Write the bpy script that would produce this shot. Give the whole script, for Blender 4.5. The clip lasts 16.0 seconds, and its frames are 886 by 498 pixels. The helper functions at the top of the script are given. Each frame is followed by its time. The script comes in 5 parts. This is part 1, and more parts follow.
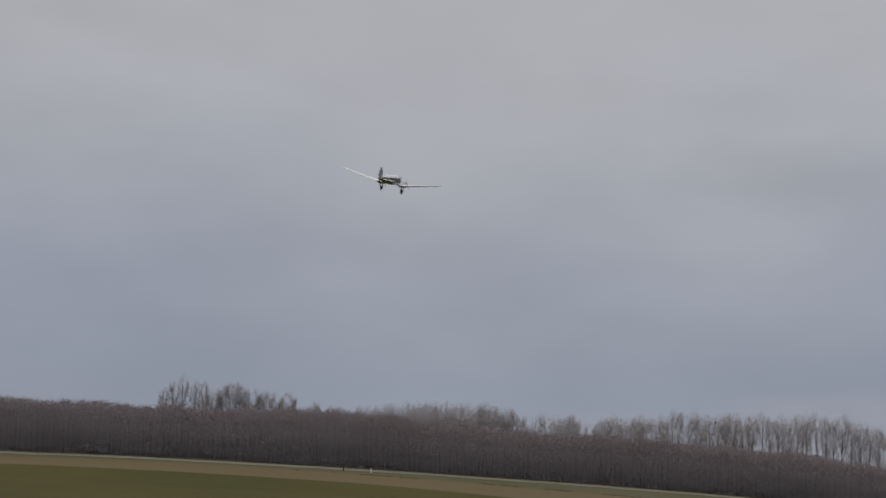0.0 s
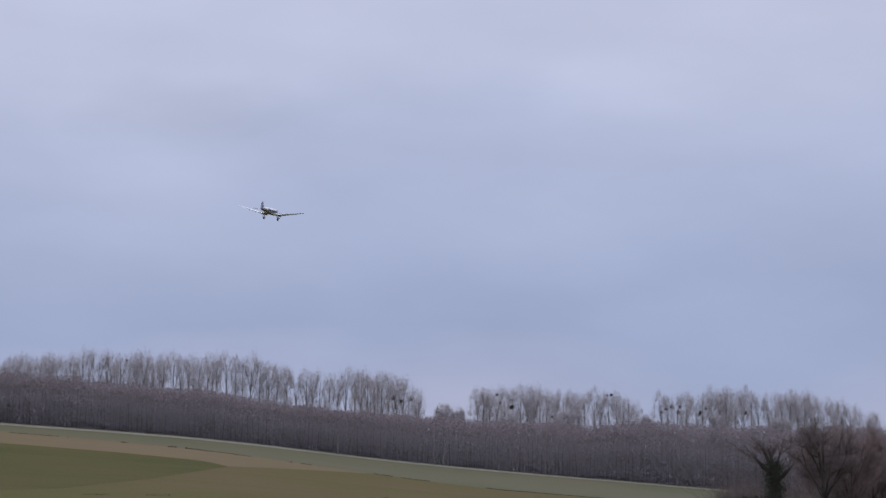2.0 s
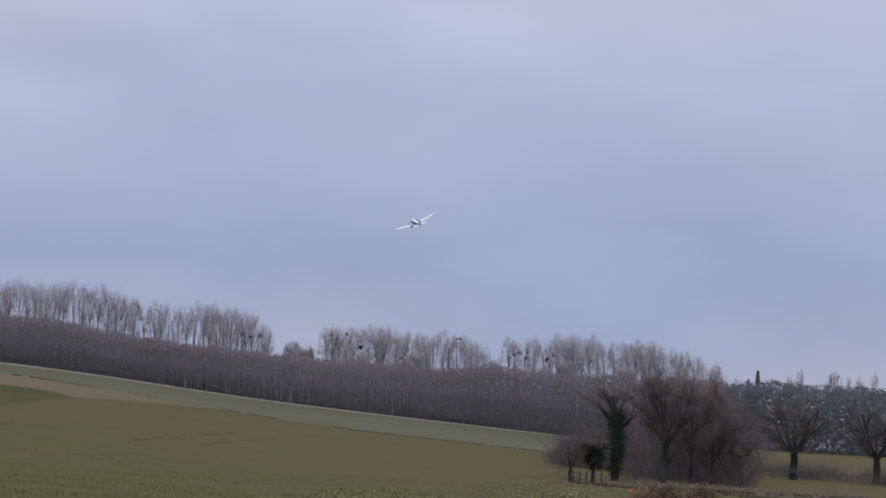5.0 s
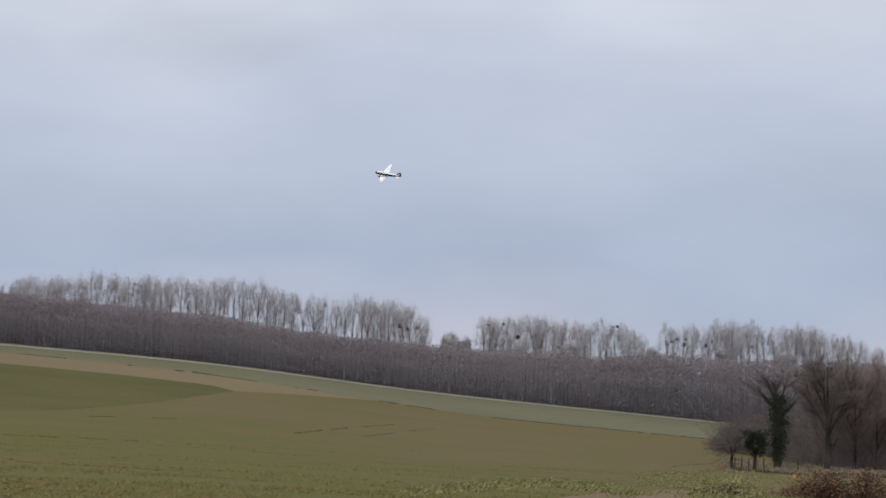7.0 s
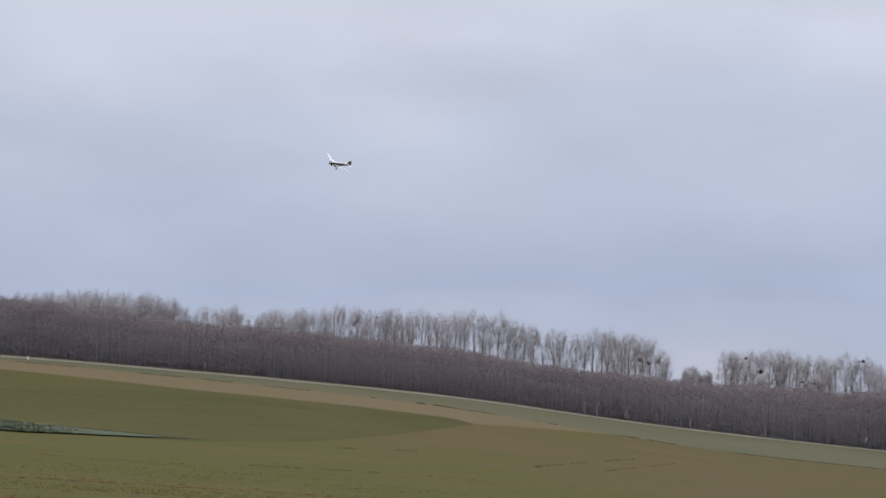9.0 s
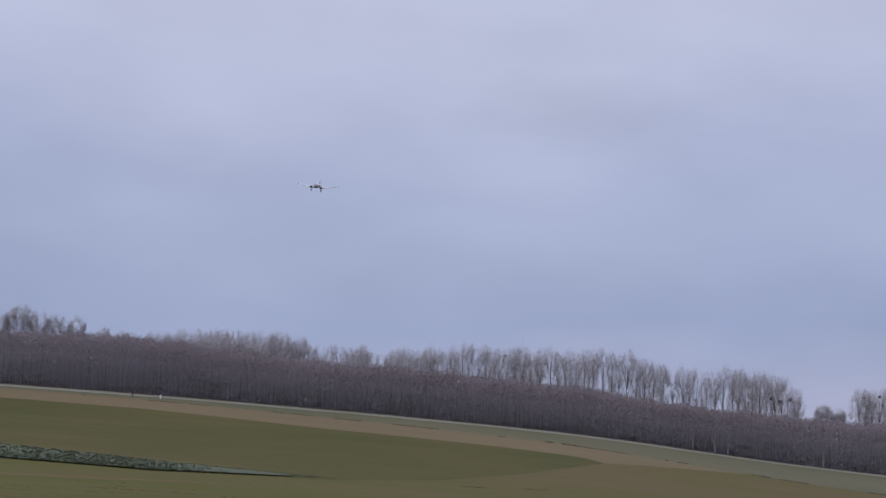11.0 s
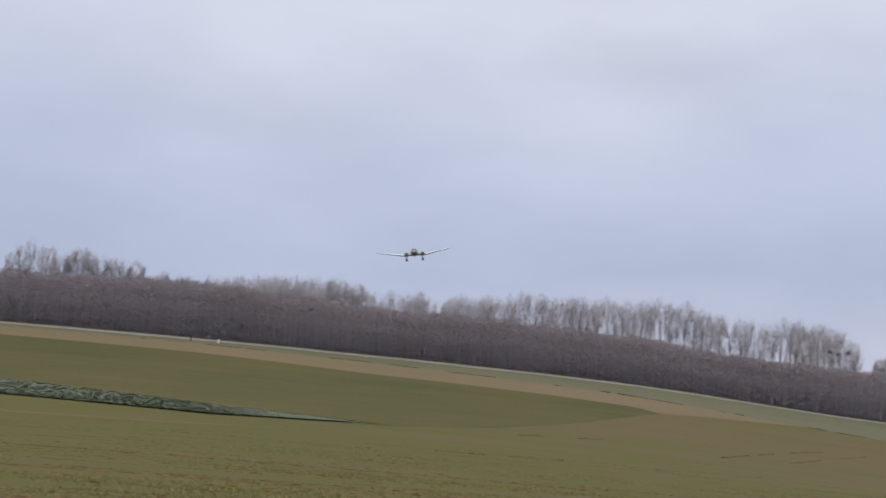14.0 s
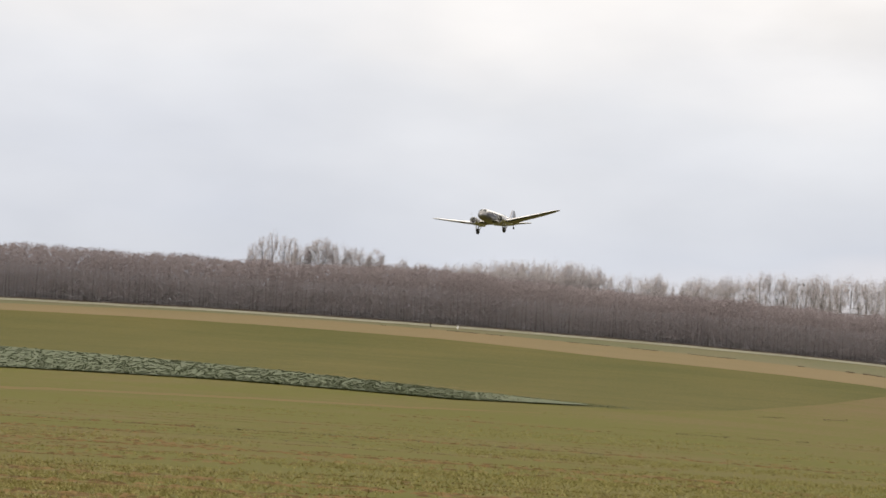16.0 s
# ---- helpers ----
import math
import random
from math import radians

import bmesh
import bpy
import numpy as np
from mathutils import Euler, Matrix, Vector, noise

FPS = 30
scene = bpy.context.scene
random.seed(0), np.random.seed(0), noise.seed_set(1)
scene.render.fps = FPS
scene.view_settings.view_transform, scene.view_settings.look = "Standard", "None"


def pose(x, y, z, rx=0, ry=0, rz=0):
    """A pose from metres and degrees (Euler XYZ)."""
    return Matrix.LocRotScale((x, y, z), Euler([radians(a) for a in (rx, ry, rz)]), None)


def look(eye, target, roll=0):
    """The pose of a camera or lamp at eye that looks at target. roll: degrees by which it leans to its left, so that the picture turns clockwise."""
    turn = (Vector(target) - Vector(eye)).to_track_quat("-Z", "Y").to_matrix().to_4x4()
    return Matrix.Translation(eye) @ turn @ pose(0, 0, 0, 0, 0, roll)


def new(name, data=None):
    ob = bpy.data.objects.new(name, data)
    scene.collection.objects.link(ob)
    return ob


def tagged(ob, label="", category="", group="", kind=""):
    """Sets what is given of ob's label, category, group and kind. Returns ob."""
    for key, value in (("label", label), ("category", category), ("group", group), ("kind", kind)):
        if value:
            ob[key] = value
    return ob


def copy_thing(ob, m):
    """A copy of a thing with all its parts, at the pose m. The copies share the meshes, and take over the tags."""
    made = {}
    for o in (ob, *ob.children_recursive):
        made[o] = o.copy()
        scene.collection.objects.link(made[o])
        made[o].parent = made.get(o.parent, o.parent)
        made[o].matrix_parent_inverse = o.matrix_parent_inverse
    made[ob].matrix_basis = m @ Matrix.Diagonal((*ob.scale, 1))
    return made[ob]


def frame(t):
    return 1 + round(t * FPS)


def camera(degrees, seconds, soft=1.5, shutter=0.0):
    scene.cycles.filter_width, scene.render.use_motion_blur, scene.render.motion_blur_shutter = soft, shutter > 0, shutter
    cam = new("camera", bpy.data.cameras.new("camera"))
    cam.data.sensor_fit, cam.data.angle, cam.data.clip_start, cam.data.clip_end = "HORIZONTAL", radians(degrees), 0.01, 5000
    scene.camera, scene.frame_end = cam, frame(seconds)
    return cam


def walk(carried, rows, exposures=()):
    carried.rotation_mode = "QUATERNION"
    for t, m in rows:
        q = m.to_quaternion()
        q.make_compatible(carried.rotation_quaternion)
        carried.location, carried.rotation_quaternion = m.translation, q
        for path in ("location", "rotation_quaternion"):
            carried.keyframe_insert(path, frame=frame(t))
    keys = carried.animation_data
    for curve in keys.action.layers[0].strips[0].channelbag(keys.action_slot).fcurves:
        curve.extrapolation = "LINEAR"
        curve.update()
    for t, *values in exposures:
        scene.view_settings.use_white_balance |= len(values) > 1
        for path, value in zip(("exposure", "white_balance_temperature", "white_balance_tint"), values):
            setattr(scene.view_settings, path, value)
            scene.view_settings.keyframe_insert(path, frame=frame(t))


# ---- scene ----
# ---- camera: one standing eye, a hand-held pan ----
EYE = 1.65
CAMERA_ROWS = (
    (0.0, -17.68, 9.21, -1.67),
    (0.5, -14.73, 9.56, -1.16),
    (1.0, -9.07, 8.25, -2.16),
    (1.5, -7.38, 7.53, -1.78),
    (2.0, 0.22, 7.67, -0.61),
    (2.5, -1.40, 7.81, -0.44),
    (3.0, -0.09, 7.67, -1.23),
    (3.5, 4.03, 6.98, -2.36),
    (4.0, 4.15, 7.07, -2.85),
    (4.2, 3.78, 6.45, -2.85),
    (4.6, 4.49, 6.18, -2.72),
    (5.0, 4.73, 5.98, -2.42),
    (5.4, 4.52, 5.83, -2.04),
    (5.8, 3.84, 5.75, -1.71),
    (6.1, 2.99, 5.76, -1.55),
    (6.3, 2.24, 5.80, -1.51),
    (6.5, 1.66, 5.68, -1.53),
    (7.0, 0.00, 5.50, -1.60),
    (7.5, -2.01, 5.72, -1.55),
    (8.0, -3.62, 5.93, -1.50),
    (8.5, -5.33, 6.13, -1.83),
    (9.0, -7.36, 6.28, -2.21),
    (9.5, -9.42, 6.67, -2.49),
    (9.7, -10.16, 6.87, -2.50),
    (10.1, -11.22, 7.02, -2.49),
    (10.5, -11.57, 7.17, -2.45),
    (10.9, -11.42, 7.28, -2.40),
    (11.3, -10.97, 7.33, -2.35),
    (11.7, -10.46, 7.30, -2.32),
    (12.0, -10.17, 7.20, -2.31),
    (12.5, -10.20, 7.25, -2.40),
    (13.0, -9.62, 7.75, -2.45),
    (13.5, -8.67, 6.00, -3.16),
    (14.0, -13.03, 5.63, -3.26),
    (14.5, -15.96, 5.61, -3.37),
    (15.0, -16.59, 4.53, -3.20),
    (15.5, -17.90, 4.71, -2.90),
    (16.0, -20.22, 4.78, -2.65),
)


def aim(yaw, pitch, roll):
    y, p = radians(yaw), radians(pitch)
    way = Vector((math.sin(y) * math.cos(p), math.cos(y) * math.cos(p), math.sin(p)))
    return look((0, 0, EYE), Vector((0, 0, EYE)) + way * 10, -roll)


cam = camera(26.52, 16.0, soft=1.5, shutter=0.2)
EXPOSURES = (
    (0.0, -0.62, 6700, 11), (0.5, -0.45, 6500, 12), (1.0, -0.44, 6080, 15), (1.5, -0.34, 6000, 16), (2.0, -0.20, 5800, 19), (2.5, -0.29, 5720, 20), (3.0, -0.36, 5700, 19),
    (4.2, -0.27, 5700, 17), (6.3, -0.15, 6150, 14), (6.5, -0.09, 6200, 13), (7.0, 0.06, 6350, 11), (9.0, 0.04, 6250, 13), (9.7, -0.1, 6000, 16),
    (11.8, -0.30, 5760, 21), (12.0, -0.31, 5760, 21), (12.5, -0.18, 5800, 21), (13.0, -0.26, 5740, 21), (13.4, -0.2, 5750, 21), (14.0, 0.15, 6300, 15), (14.5, 0.28, 6800, 11), (15.0, 0.50, 7200, 11),
    (16.0, 0.61, 7550, 11))
walk(cam, [(t, aim(y, p, r)) for t, y, p, r in CAMERA_ROWS], EXPOSURES)

# ---- light: overcast sky and a veiled sun ----
SUN_EL, SUN_AZ = 38.0, 205.0
world = bpy.data.worlds.new("world")
scene.world = world
world.use_nodes = True
wn, wl = world.node_tree.nodes, world.node_tree.links
wn.clear()
sky = wn.new("ShaderNodeTexSky")
sky.sky_type, sky.sun_disc = "NISHITA", False
sky.sun_elevation, sky.sun_rotation = radians(SUN_EL), radians(SUN_AZ)
coords = wn.new("ShaderNodeTexCoord")
split = wn.new("ShaderNodeSeparateXYZ")
wl.new(coords.outputs["Generated"], split.inputs[0])
stretch = wn.new("ShaderNodeMapping")
stretch.inputs["Scale"].default_value = (1.0, 1.0, 2.6)
wl.new(coords.outputs["Generated"], stretch.inputs[0])
puffs = wn.new("ShaderNodeTexNoise")
puffs.inputs["Scale"].default_value, puffs.inputs["Detail"].default_value = 5.5, 5.0
puffs.inputs["Roughness"].default_value = 0.45
wl.new(stretch.outputs[0], puffs.inputs["Vector"])
lift = wn.new("ShaderNodeMath")
lift.operation = "MULTIPLY_ADD"
wl.new(puffs.outputs["Fac"], lift.inputs[0])
lift.inputs[1].default_value = 0.115
wl.new(split.outputs["Z"], lift.inputs[2])
tones = wn.new("ShaderNodeValToRGB")
wl.new(lift.outputs[0], tones.inputs[0])
ramp = tones.color_ramp
CLOUD = ((0.0, (0.34, 0.35, 0.38)), (0.085, (0.535, 0.54, 0.625)), (0.104, (0.47, 0.503, 0.608)), (0.135, (0.41, 0.465, 0.588)), (0.22, (0.515, 0.565, 0.665)),
         (0.29, (0.642, 0.672, 0.738)), (0.39, (0.70, 0.714, 0.765)), (1.0, (1.22, 1.23, 1.25)))
while len(ramp.elements) < len(CLOUD):
    ramp.elements.new(0.5)
for stop, (at, tone) in zip(ramp.elements, CLOUD):
    stop.position, stop.color = at, (*tone, 1)
cover = wn.new("ShaderNodeMix")
cover.data_type = "RGBA"
cover.inputs["Factor"].default_value = 0.9
thin = wn.new("ShaderNodeVectorMath")
thin.operation = "SCALE"
thin.inputs["Scale"].default_value = 0.06
wl.new(sky.outputs[0], thin.inputs[0])
wl.new(thin.outputs[0], cover.inputs["A"])
heavy = wn.new("ShaderNodeTexNoise")
heavy.inputs["Scale"].default_value, heavy.inputs["Detail"].default_value, heavy.inputs["Roughness"].default_value = 6.0, 6.0, 0.5
wl.new(stretch.outputs[0], heavy.inputs["Vector"])
shade = wn.new("ShaderNodeMapRange")
shade.inputs["From Min"].default_value, shade.inputs["From Max"].default_value = 0.3, 0.7
shade.inputs["To Min"].default_value, shade.inputs["To Max"].default_value = 0.945, 1.06
wl.new(heavy.outputs["Fac"], shade.inputs["Value"])
dense = wn.new("ShaderNodeVectorMath")
dense.operation = "SCALE"
wl.new(tones.outputs[0], dense.inputs[0])


def cloud_patch(az, el, wide, high, gain, value):
    """A soft-edged heavier (gain below 1) or thinner cloud at one place in the sky."""
    a, e = radians(az), radians(el)
    off = wn.new("ShaderNodeVectorMath")
    off.operation = "SUBTRACT"
    wl.new(coords.outputs["Generated"], off.inputs[0])
    off.inputs[1].default_value = (math.sin(a) * math.cos(e), math.cos(a) * math.cos(e), math.sin(e))
    size = wn.new("ShaderNodeVectorMath")
    size.operation = "DIVIDE"
    wl.new(off.outputs[0], size.inputs[0])
    size.inputs[1].default_value = (radians(wide), 0.2, radians(high))
    ragged = wn.new("ShaderNodeTexNoise")
    ragged.inputs["Scale"].default_value, ragged.inputs["Detail"].default_value = 14.0, 4.0
    wl.new(stretch.outputs[0], ragged.inputs["Vector"])
    far = wn.new("ShaderNodeVectorMath")
    far.operation = "LENGTH"
    wl.new(size.outputs[0], far.inputs[0])
    bent = wn.new("ShaderNodeMath")
    bent.operation = "MULTIPLY_ADD"
    wl.new(ragged.outputs["Fac"], bent.inputs[0])
    bent.inputs[1].default_value = 1.5
    wl.new(far.outputs["Value"], bent.inputs[2])
    soft_edge = wn.new("ShaderNodeMapRange")
    soft_edge.interpolation_type = "SMOOTHSTEP"
    soft_edge.inputs["From Min"].default_value, soft_edge.inputs["From Max"].default_value = 0.75, 2.0
    soft_edge.inputs["To Min"].default_value, soft_edge.inputs["To Max"].default_value = gain, 1.0
    wl.new(bent.outputs[0], soft_edge.inputs["Value"])
    both = wn.new("ShaderNodeMath")
    both.operation = "MULTIPLY"
    wl.new(value, both.inputs[0])
    wl.new(soft_edge.outputs[0], both.inputs[1])
    return both.outputs[0]


weight = cloud_patch(-7.0, 11.6, 3.6, 1.15, 0.90, shade.outputs[0])
weight = cloud_patch(-11.0, 15.0, 5.0, 1.6, 1.06, weight)
weight = cloud_patch(-26.0, 15.5, 5.0, 1.5, 0.93, weight)
weight = cloud_patch(5.0, 12.8, 4.5, 1.3, 1.05, weight)
wl.new(weight, dense.inputs["Scale"])
wl.new(dense.outputs[0], cover.inputs["B"])
back = wn.new("ShaderNodeBackground")
back.inputs["Strength"].default_value = 1.0
wl.new(cover.outputs["Result"], back.inputs[0])
wo = wn.new("ShaderNodeOutputWorld")
wl.new(back.outputs[0], wo.inputs[0])

sun = new("sun", bpy.data.lights.new("sun", "SUN"))
sun.data.energy, sun.data.angle, sun.data.color = 0.6, radians(14), (1.0, 0.95, 0.88)
sun_way = Vector((math.sin(radians(SUN_AZ)) * math.cos(radians(SUN_EL)), math.cos(radians(SUN_AZ)) * math.cos(radians(SUN_EL)), math.sin(radians(SUN_EL))))
sun.matrix_world = look(sun_way * 60, (0, 0, 0))


# ---- materials ----
def mat(name, low, high, rough=0.8, metal=0.0, scale=4.0, fine=40.0, bump=0.0, island=0.0, spec=0.5, space="Object", squash=(1, 1, 1)):
    """Two tones mixed by a coarse and a fine noise, with small relief and a change from piece to piece."""
    m = bpy.data.materials.new(name)
    m.use_nodes = True
    n, l = m.node_tree.nodes, m.node_tree.links
    b = n["Principled BSDF"]
    b.inputs["Roughness"].default_value, b.inputs["Metallic"].default_value = rough, metal
    b.inputs["Specular IOR Level"].default_value = spec
    tc = n.new("ShaderNodeTexCoord")
    mp = n.new("ShaderNodeMapping")
    mp.inputs["Scale"].default_value = squash
    l.new(tc.outputs[space], mp.inputs[0])
    coarse, small = n.new("ShaderNodeTexNoise"), n.new("ShaderNodeTexNoise")
    for node, s in ((coarse, scale), (small, fine)):
        node.inputs["Scale"].default_value, node.inputs["Detail"].default_value = s, 4
        l.new(mp.outputs[0], node.inputs["Vector"])
    add = n.new("ShaderNodeMath")
    add.operation = "MULTIPLY_ADD"
    add.inputs[1].default_value = 0.6
    l.new(small.outputs["Fac"], add.inputs[0])
    half = n.new("ShaderNodeMath")
    half.operation = "MULTIPLY"
    half.inputs[1].default_value = 0.6
    l.new(coarse.outputs["Fac"], half.inputs[0])
    l.new(half.outputs[0], add.inputs[2])
    value = add.outputs[0]
    if island:
        geo = n.new("ShaderNodeNewGeometry")
        more = n.new("ShaderNodeMath")
        more.operation = "MULTIPLY_ADD"
        more.inputs[1].default_value = island
        l.new(geo.outputs["Random Per Island"], more.inputs[0])
        less = n.new("ShaderNodeMath")
        less.operation = "SUBTRACT"
        less.inputs[1].default_value = island / 2
        l.new(value, less.inputs[0])
        l.new(less.outputs[0], more.inputs[2])
        value = more.outputs[0]
    spread = n.new("ShaderNodeMapRange")
    spread.inputs["From Min"].default_value, spread.inputs["From Max"].default_value = 0.4, 0.8
    l.new(value, spread.inputs["Value"])
    mix = n.new("ShaderNodeMix")
    mix.data_type = "RGBA"
    mix.inputs["A"].default_value, mix.inputs["B"].default_value = (*low, 1), (*high, 1)
    l.new(spread.outputs[0], mix.inputs["Factor"])
    l.new(mix.outputs["Result"], b.inputs["Base Color"])
    if bump:
        bp = n.new("ShaderNodeBump")
        bp.inputs["Strength"].default_value, bp.inputs["Distance"].default_value = bump, 0.05
        l.new(small.outputs["Fac"], bp.inputs["Height"])
        l.new(bp.outputs[0], b.inputs["Normal"])
    return m


METAL = mat("aluminium_skin", (0.42, 0.43, 0.46), (0.58, 0.59, 0.62), 0.26, 0.9, 2.0, 30.0)
# aluminium with the ground's dark reflection put into its base colour
BELLY = mat("ground_dark_aluminium", (0.16, 0.16, 0.165), (0.30, 0.30, 0.305), 0.3, 0.85, 2.0, 30.0)
METAL_DULL = mat("dull_aluminium", (0.35, 0.36, 0.38), (0.5, 0.5, 0.52), 0.45, 0.8, 3.0, 40.0)
# darker skin for wing and tail undersides, their shade put into the colour
UNDERSIDE = mat("shaded_underside", (0.135, 0.122, 0.122), (0.20, 0.183, 0.183), 0.45, 0.0, 3.0, 40.0)
# near-black for the lower faces of the wing's leading edge
EDGE_BLACK = mat("black_lower_edge", (0.02, 0.02, 0.02), (0.045, 0.045, 0.045), 0.7, 0.0, 6.0, 50.0)
# roof paint; on wing and tail tops it holds the sky's brightness
WHITE_PAINT = mat("skylit_white_film", (0.84, 0.85, 0.86), (0.92, 0.92, 0.92), 0.35, 0.0, 2.0, 25.0)
NAVY = mat("navy_film", (0.012, 0.015, 0.03), (0.03, 0.035, 0.06), 0.35, 0.0, 3.0, 30.0)
DARK = mat("black_metal", (0.015, 0.015, 0.016), (0.04, 0.04, 0.04), 0.5, 0.3, 5.0, 60.0)
RUBBER = mat("tyre_rubber", (0.012, 0.012, 0.012), (0.03, 0.03, 0.03), 0.85, 0.0, 8.0, 80.0)
GLASS = mat("smoked_glazing", (0.015, 0.018, 0.022), (0.03, 0.035, 0.04), 0.08, 0.0, 3.0, 20.0)
DARK_BARK = mat("dark_bark", (0.028, 0.025, 0.023), (0.07, 0.062, 0.055), 0.95, 0.0, 0.6, 8.0, 0.4, 0.3, 0.2)
BARK = mat("grey_bark", (0.085, 0.08, 0.085), (0.16, 0.145, 0.145), 0.95, 0.0, 0.6, 8.0, 0.4, 0.3, 0.1)
PALE_BARK = mat("pale_bark", (0.13, 0.125, 0.12), (0.27, 0.26, 0.25), 0.85, 0.0, 0.8, 6.0, 0.3, 0.3, 0.2)
# thicket tones, lightened and greyed in the colour for distance haze
TWIG = mat("hazed_brown_twigs", (0.224, 0.193, 0.200), (0.285, 0.250, 0.258), 0.95, 0.0, 0.05, 3.0, 0.0, 0.15, 0.1)
GREY_TWIG = mat("hazed_grey_stems", (0.238, 0.226, 0.244), (0.292, 0.28, 0.30), 0.95, 0.0, 0.05, 3.0, 0.0, 0.15, 0.1)
# bluish grey of distance haze is mixed into this base colour
FAR_TWIG = mat("hazed_far_twigs", (0.150, 0.158, 0.176), (0.190, 0.196, 0.210), 0.95, 0.0, 0.02, 1.0, 0.0, 0.3, 0.1)
POPLAR_TWIG = mat("grey_twigs", (0.34, 0.315, 0.322), (0.49, 0.46, 0.468), 0.9, 0.0, 0.1, 3.0, 0.0, 0.5, 0.2)
RUSSET_TWIG = mat("russet_twigs", (0.145, 0.110, 0.104), (0.235, 0.180, 0.165), 0.9, 0.0, 0.2, 3.0, 0.0, 0.5, 0.2)
OAK_TWIG = mat("oak_twigs", (0.09, 0.074, 0.070), (0.165, 0.135, 0.124), 0.9, 0.0, 0.2, 3.0, 0.0, 0.5, 0.2)
IVY = mat("ivy_leaf", (0.012, 0.015, 0.010), (0.04, 0.048, 0.028), 0.75, 0.0, 1.0, 8.0, 0.0, 0.7, 0.15)
# needle green paled and greyed to hold distance haze
CONIFER = mat("hazed_conifer_needle", (0.075, 0.085, 0.085), (0.125, 0.138, 0.135), 0.9, 0.0, 0.3, 3.0, 0.0, 0.6, 0.1)
MISTLETOE = mat("mistletoe_twig", (0.04, 0.04, 0.03), (0.09, 0.088, 0.065), 0.8, 0.0, 1.0, 8.0, 0.0, 0.5)
KALE = mat("kale_leaf", (0.132, 0.154, 0.096), (0.174, 0.197, 0.130), 0.85, 0.0, 0.2, 6.0, 0.0, 0.3, 0.1)
SEEDLING = mat("wheat_blade", (0.14, 0.128, 0.036), (0.28, 0.245, 0.105), 0.75, 0.0, 0.2, 6.0, 0.0, 0.9, 0.1)
CLOD = mat("soil_clod", (0.092, 0.060, 0.025), (0.168, 0.108, 0.049), 0.95, 0.0, 2.0, 20.0, 0.4, 0.7, 0.1)
GRASS = mat("rough_grass", (0.12, 0.125, 0.045), (0.33, 0.30, 0.145), 0.8, 0.0, 0.3, 5.0, 0.0, 0.8, 0.1)
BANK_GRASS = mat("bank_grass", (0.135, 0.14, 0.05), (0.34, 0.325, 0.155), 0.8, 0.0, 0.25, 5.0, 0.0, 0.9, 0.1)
STRAW = mat("dry_stalk", (0.15, 0.12, 0.085), (0.30, 0.255, 0.18), 0.85, 0.0, 0.3, 5.0, 0.0, 0.7, 0.2)
BRAMBLE = mat("dead_bramble", (0.055, 0.036, 0.026), (0.26, 0.16, 0.095), 0.85, 0.0, 0.8, 6.0, 0.0, 1.0, 0.2)
ORANGE_LEAF = mat("orange_leaf", (0.65, 0.16, 0.04), (0.85, 0.32, 0.10), 0.6, 0.0, 3.0, 20.0)
POST_PAINT = mat("white_post", (0.55, 0.55, 0.53), (0.8, 0.8, 0.78), 0.6, 0.0, 5.0, 40.0)
WOOD = mat("weathered_wood", (0.035, 0.03, 0.026), (0.08, 0.07, 0.06), 0.9, 0.0, 4.0, 40.0, 0.3, 0.0, 0.2)
LITTER = mat("leaf_litter", (0.05, 0.036, 0.025), (0.12, 0.085, 0.055), 0.95, 0.0, 0.3, 4.0, 0.4)


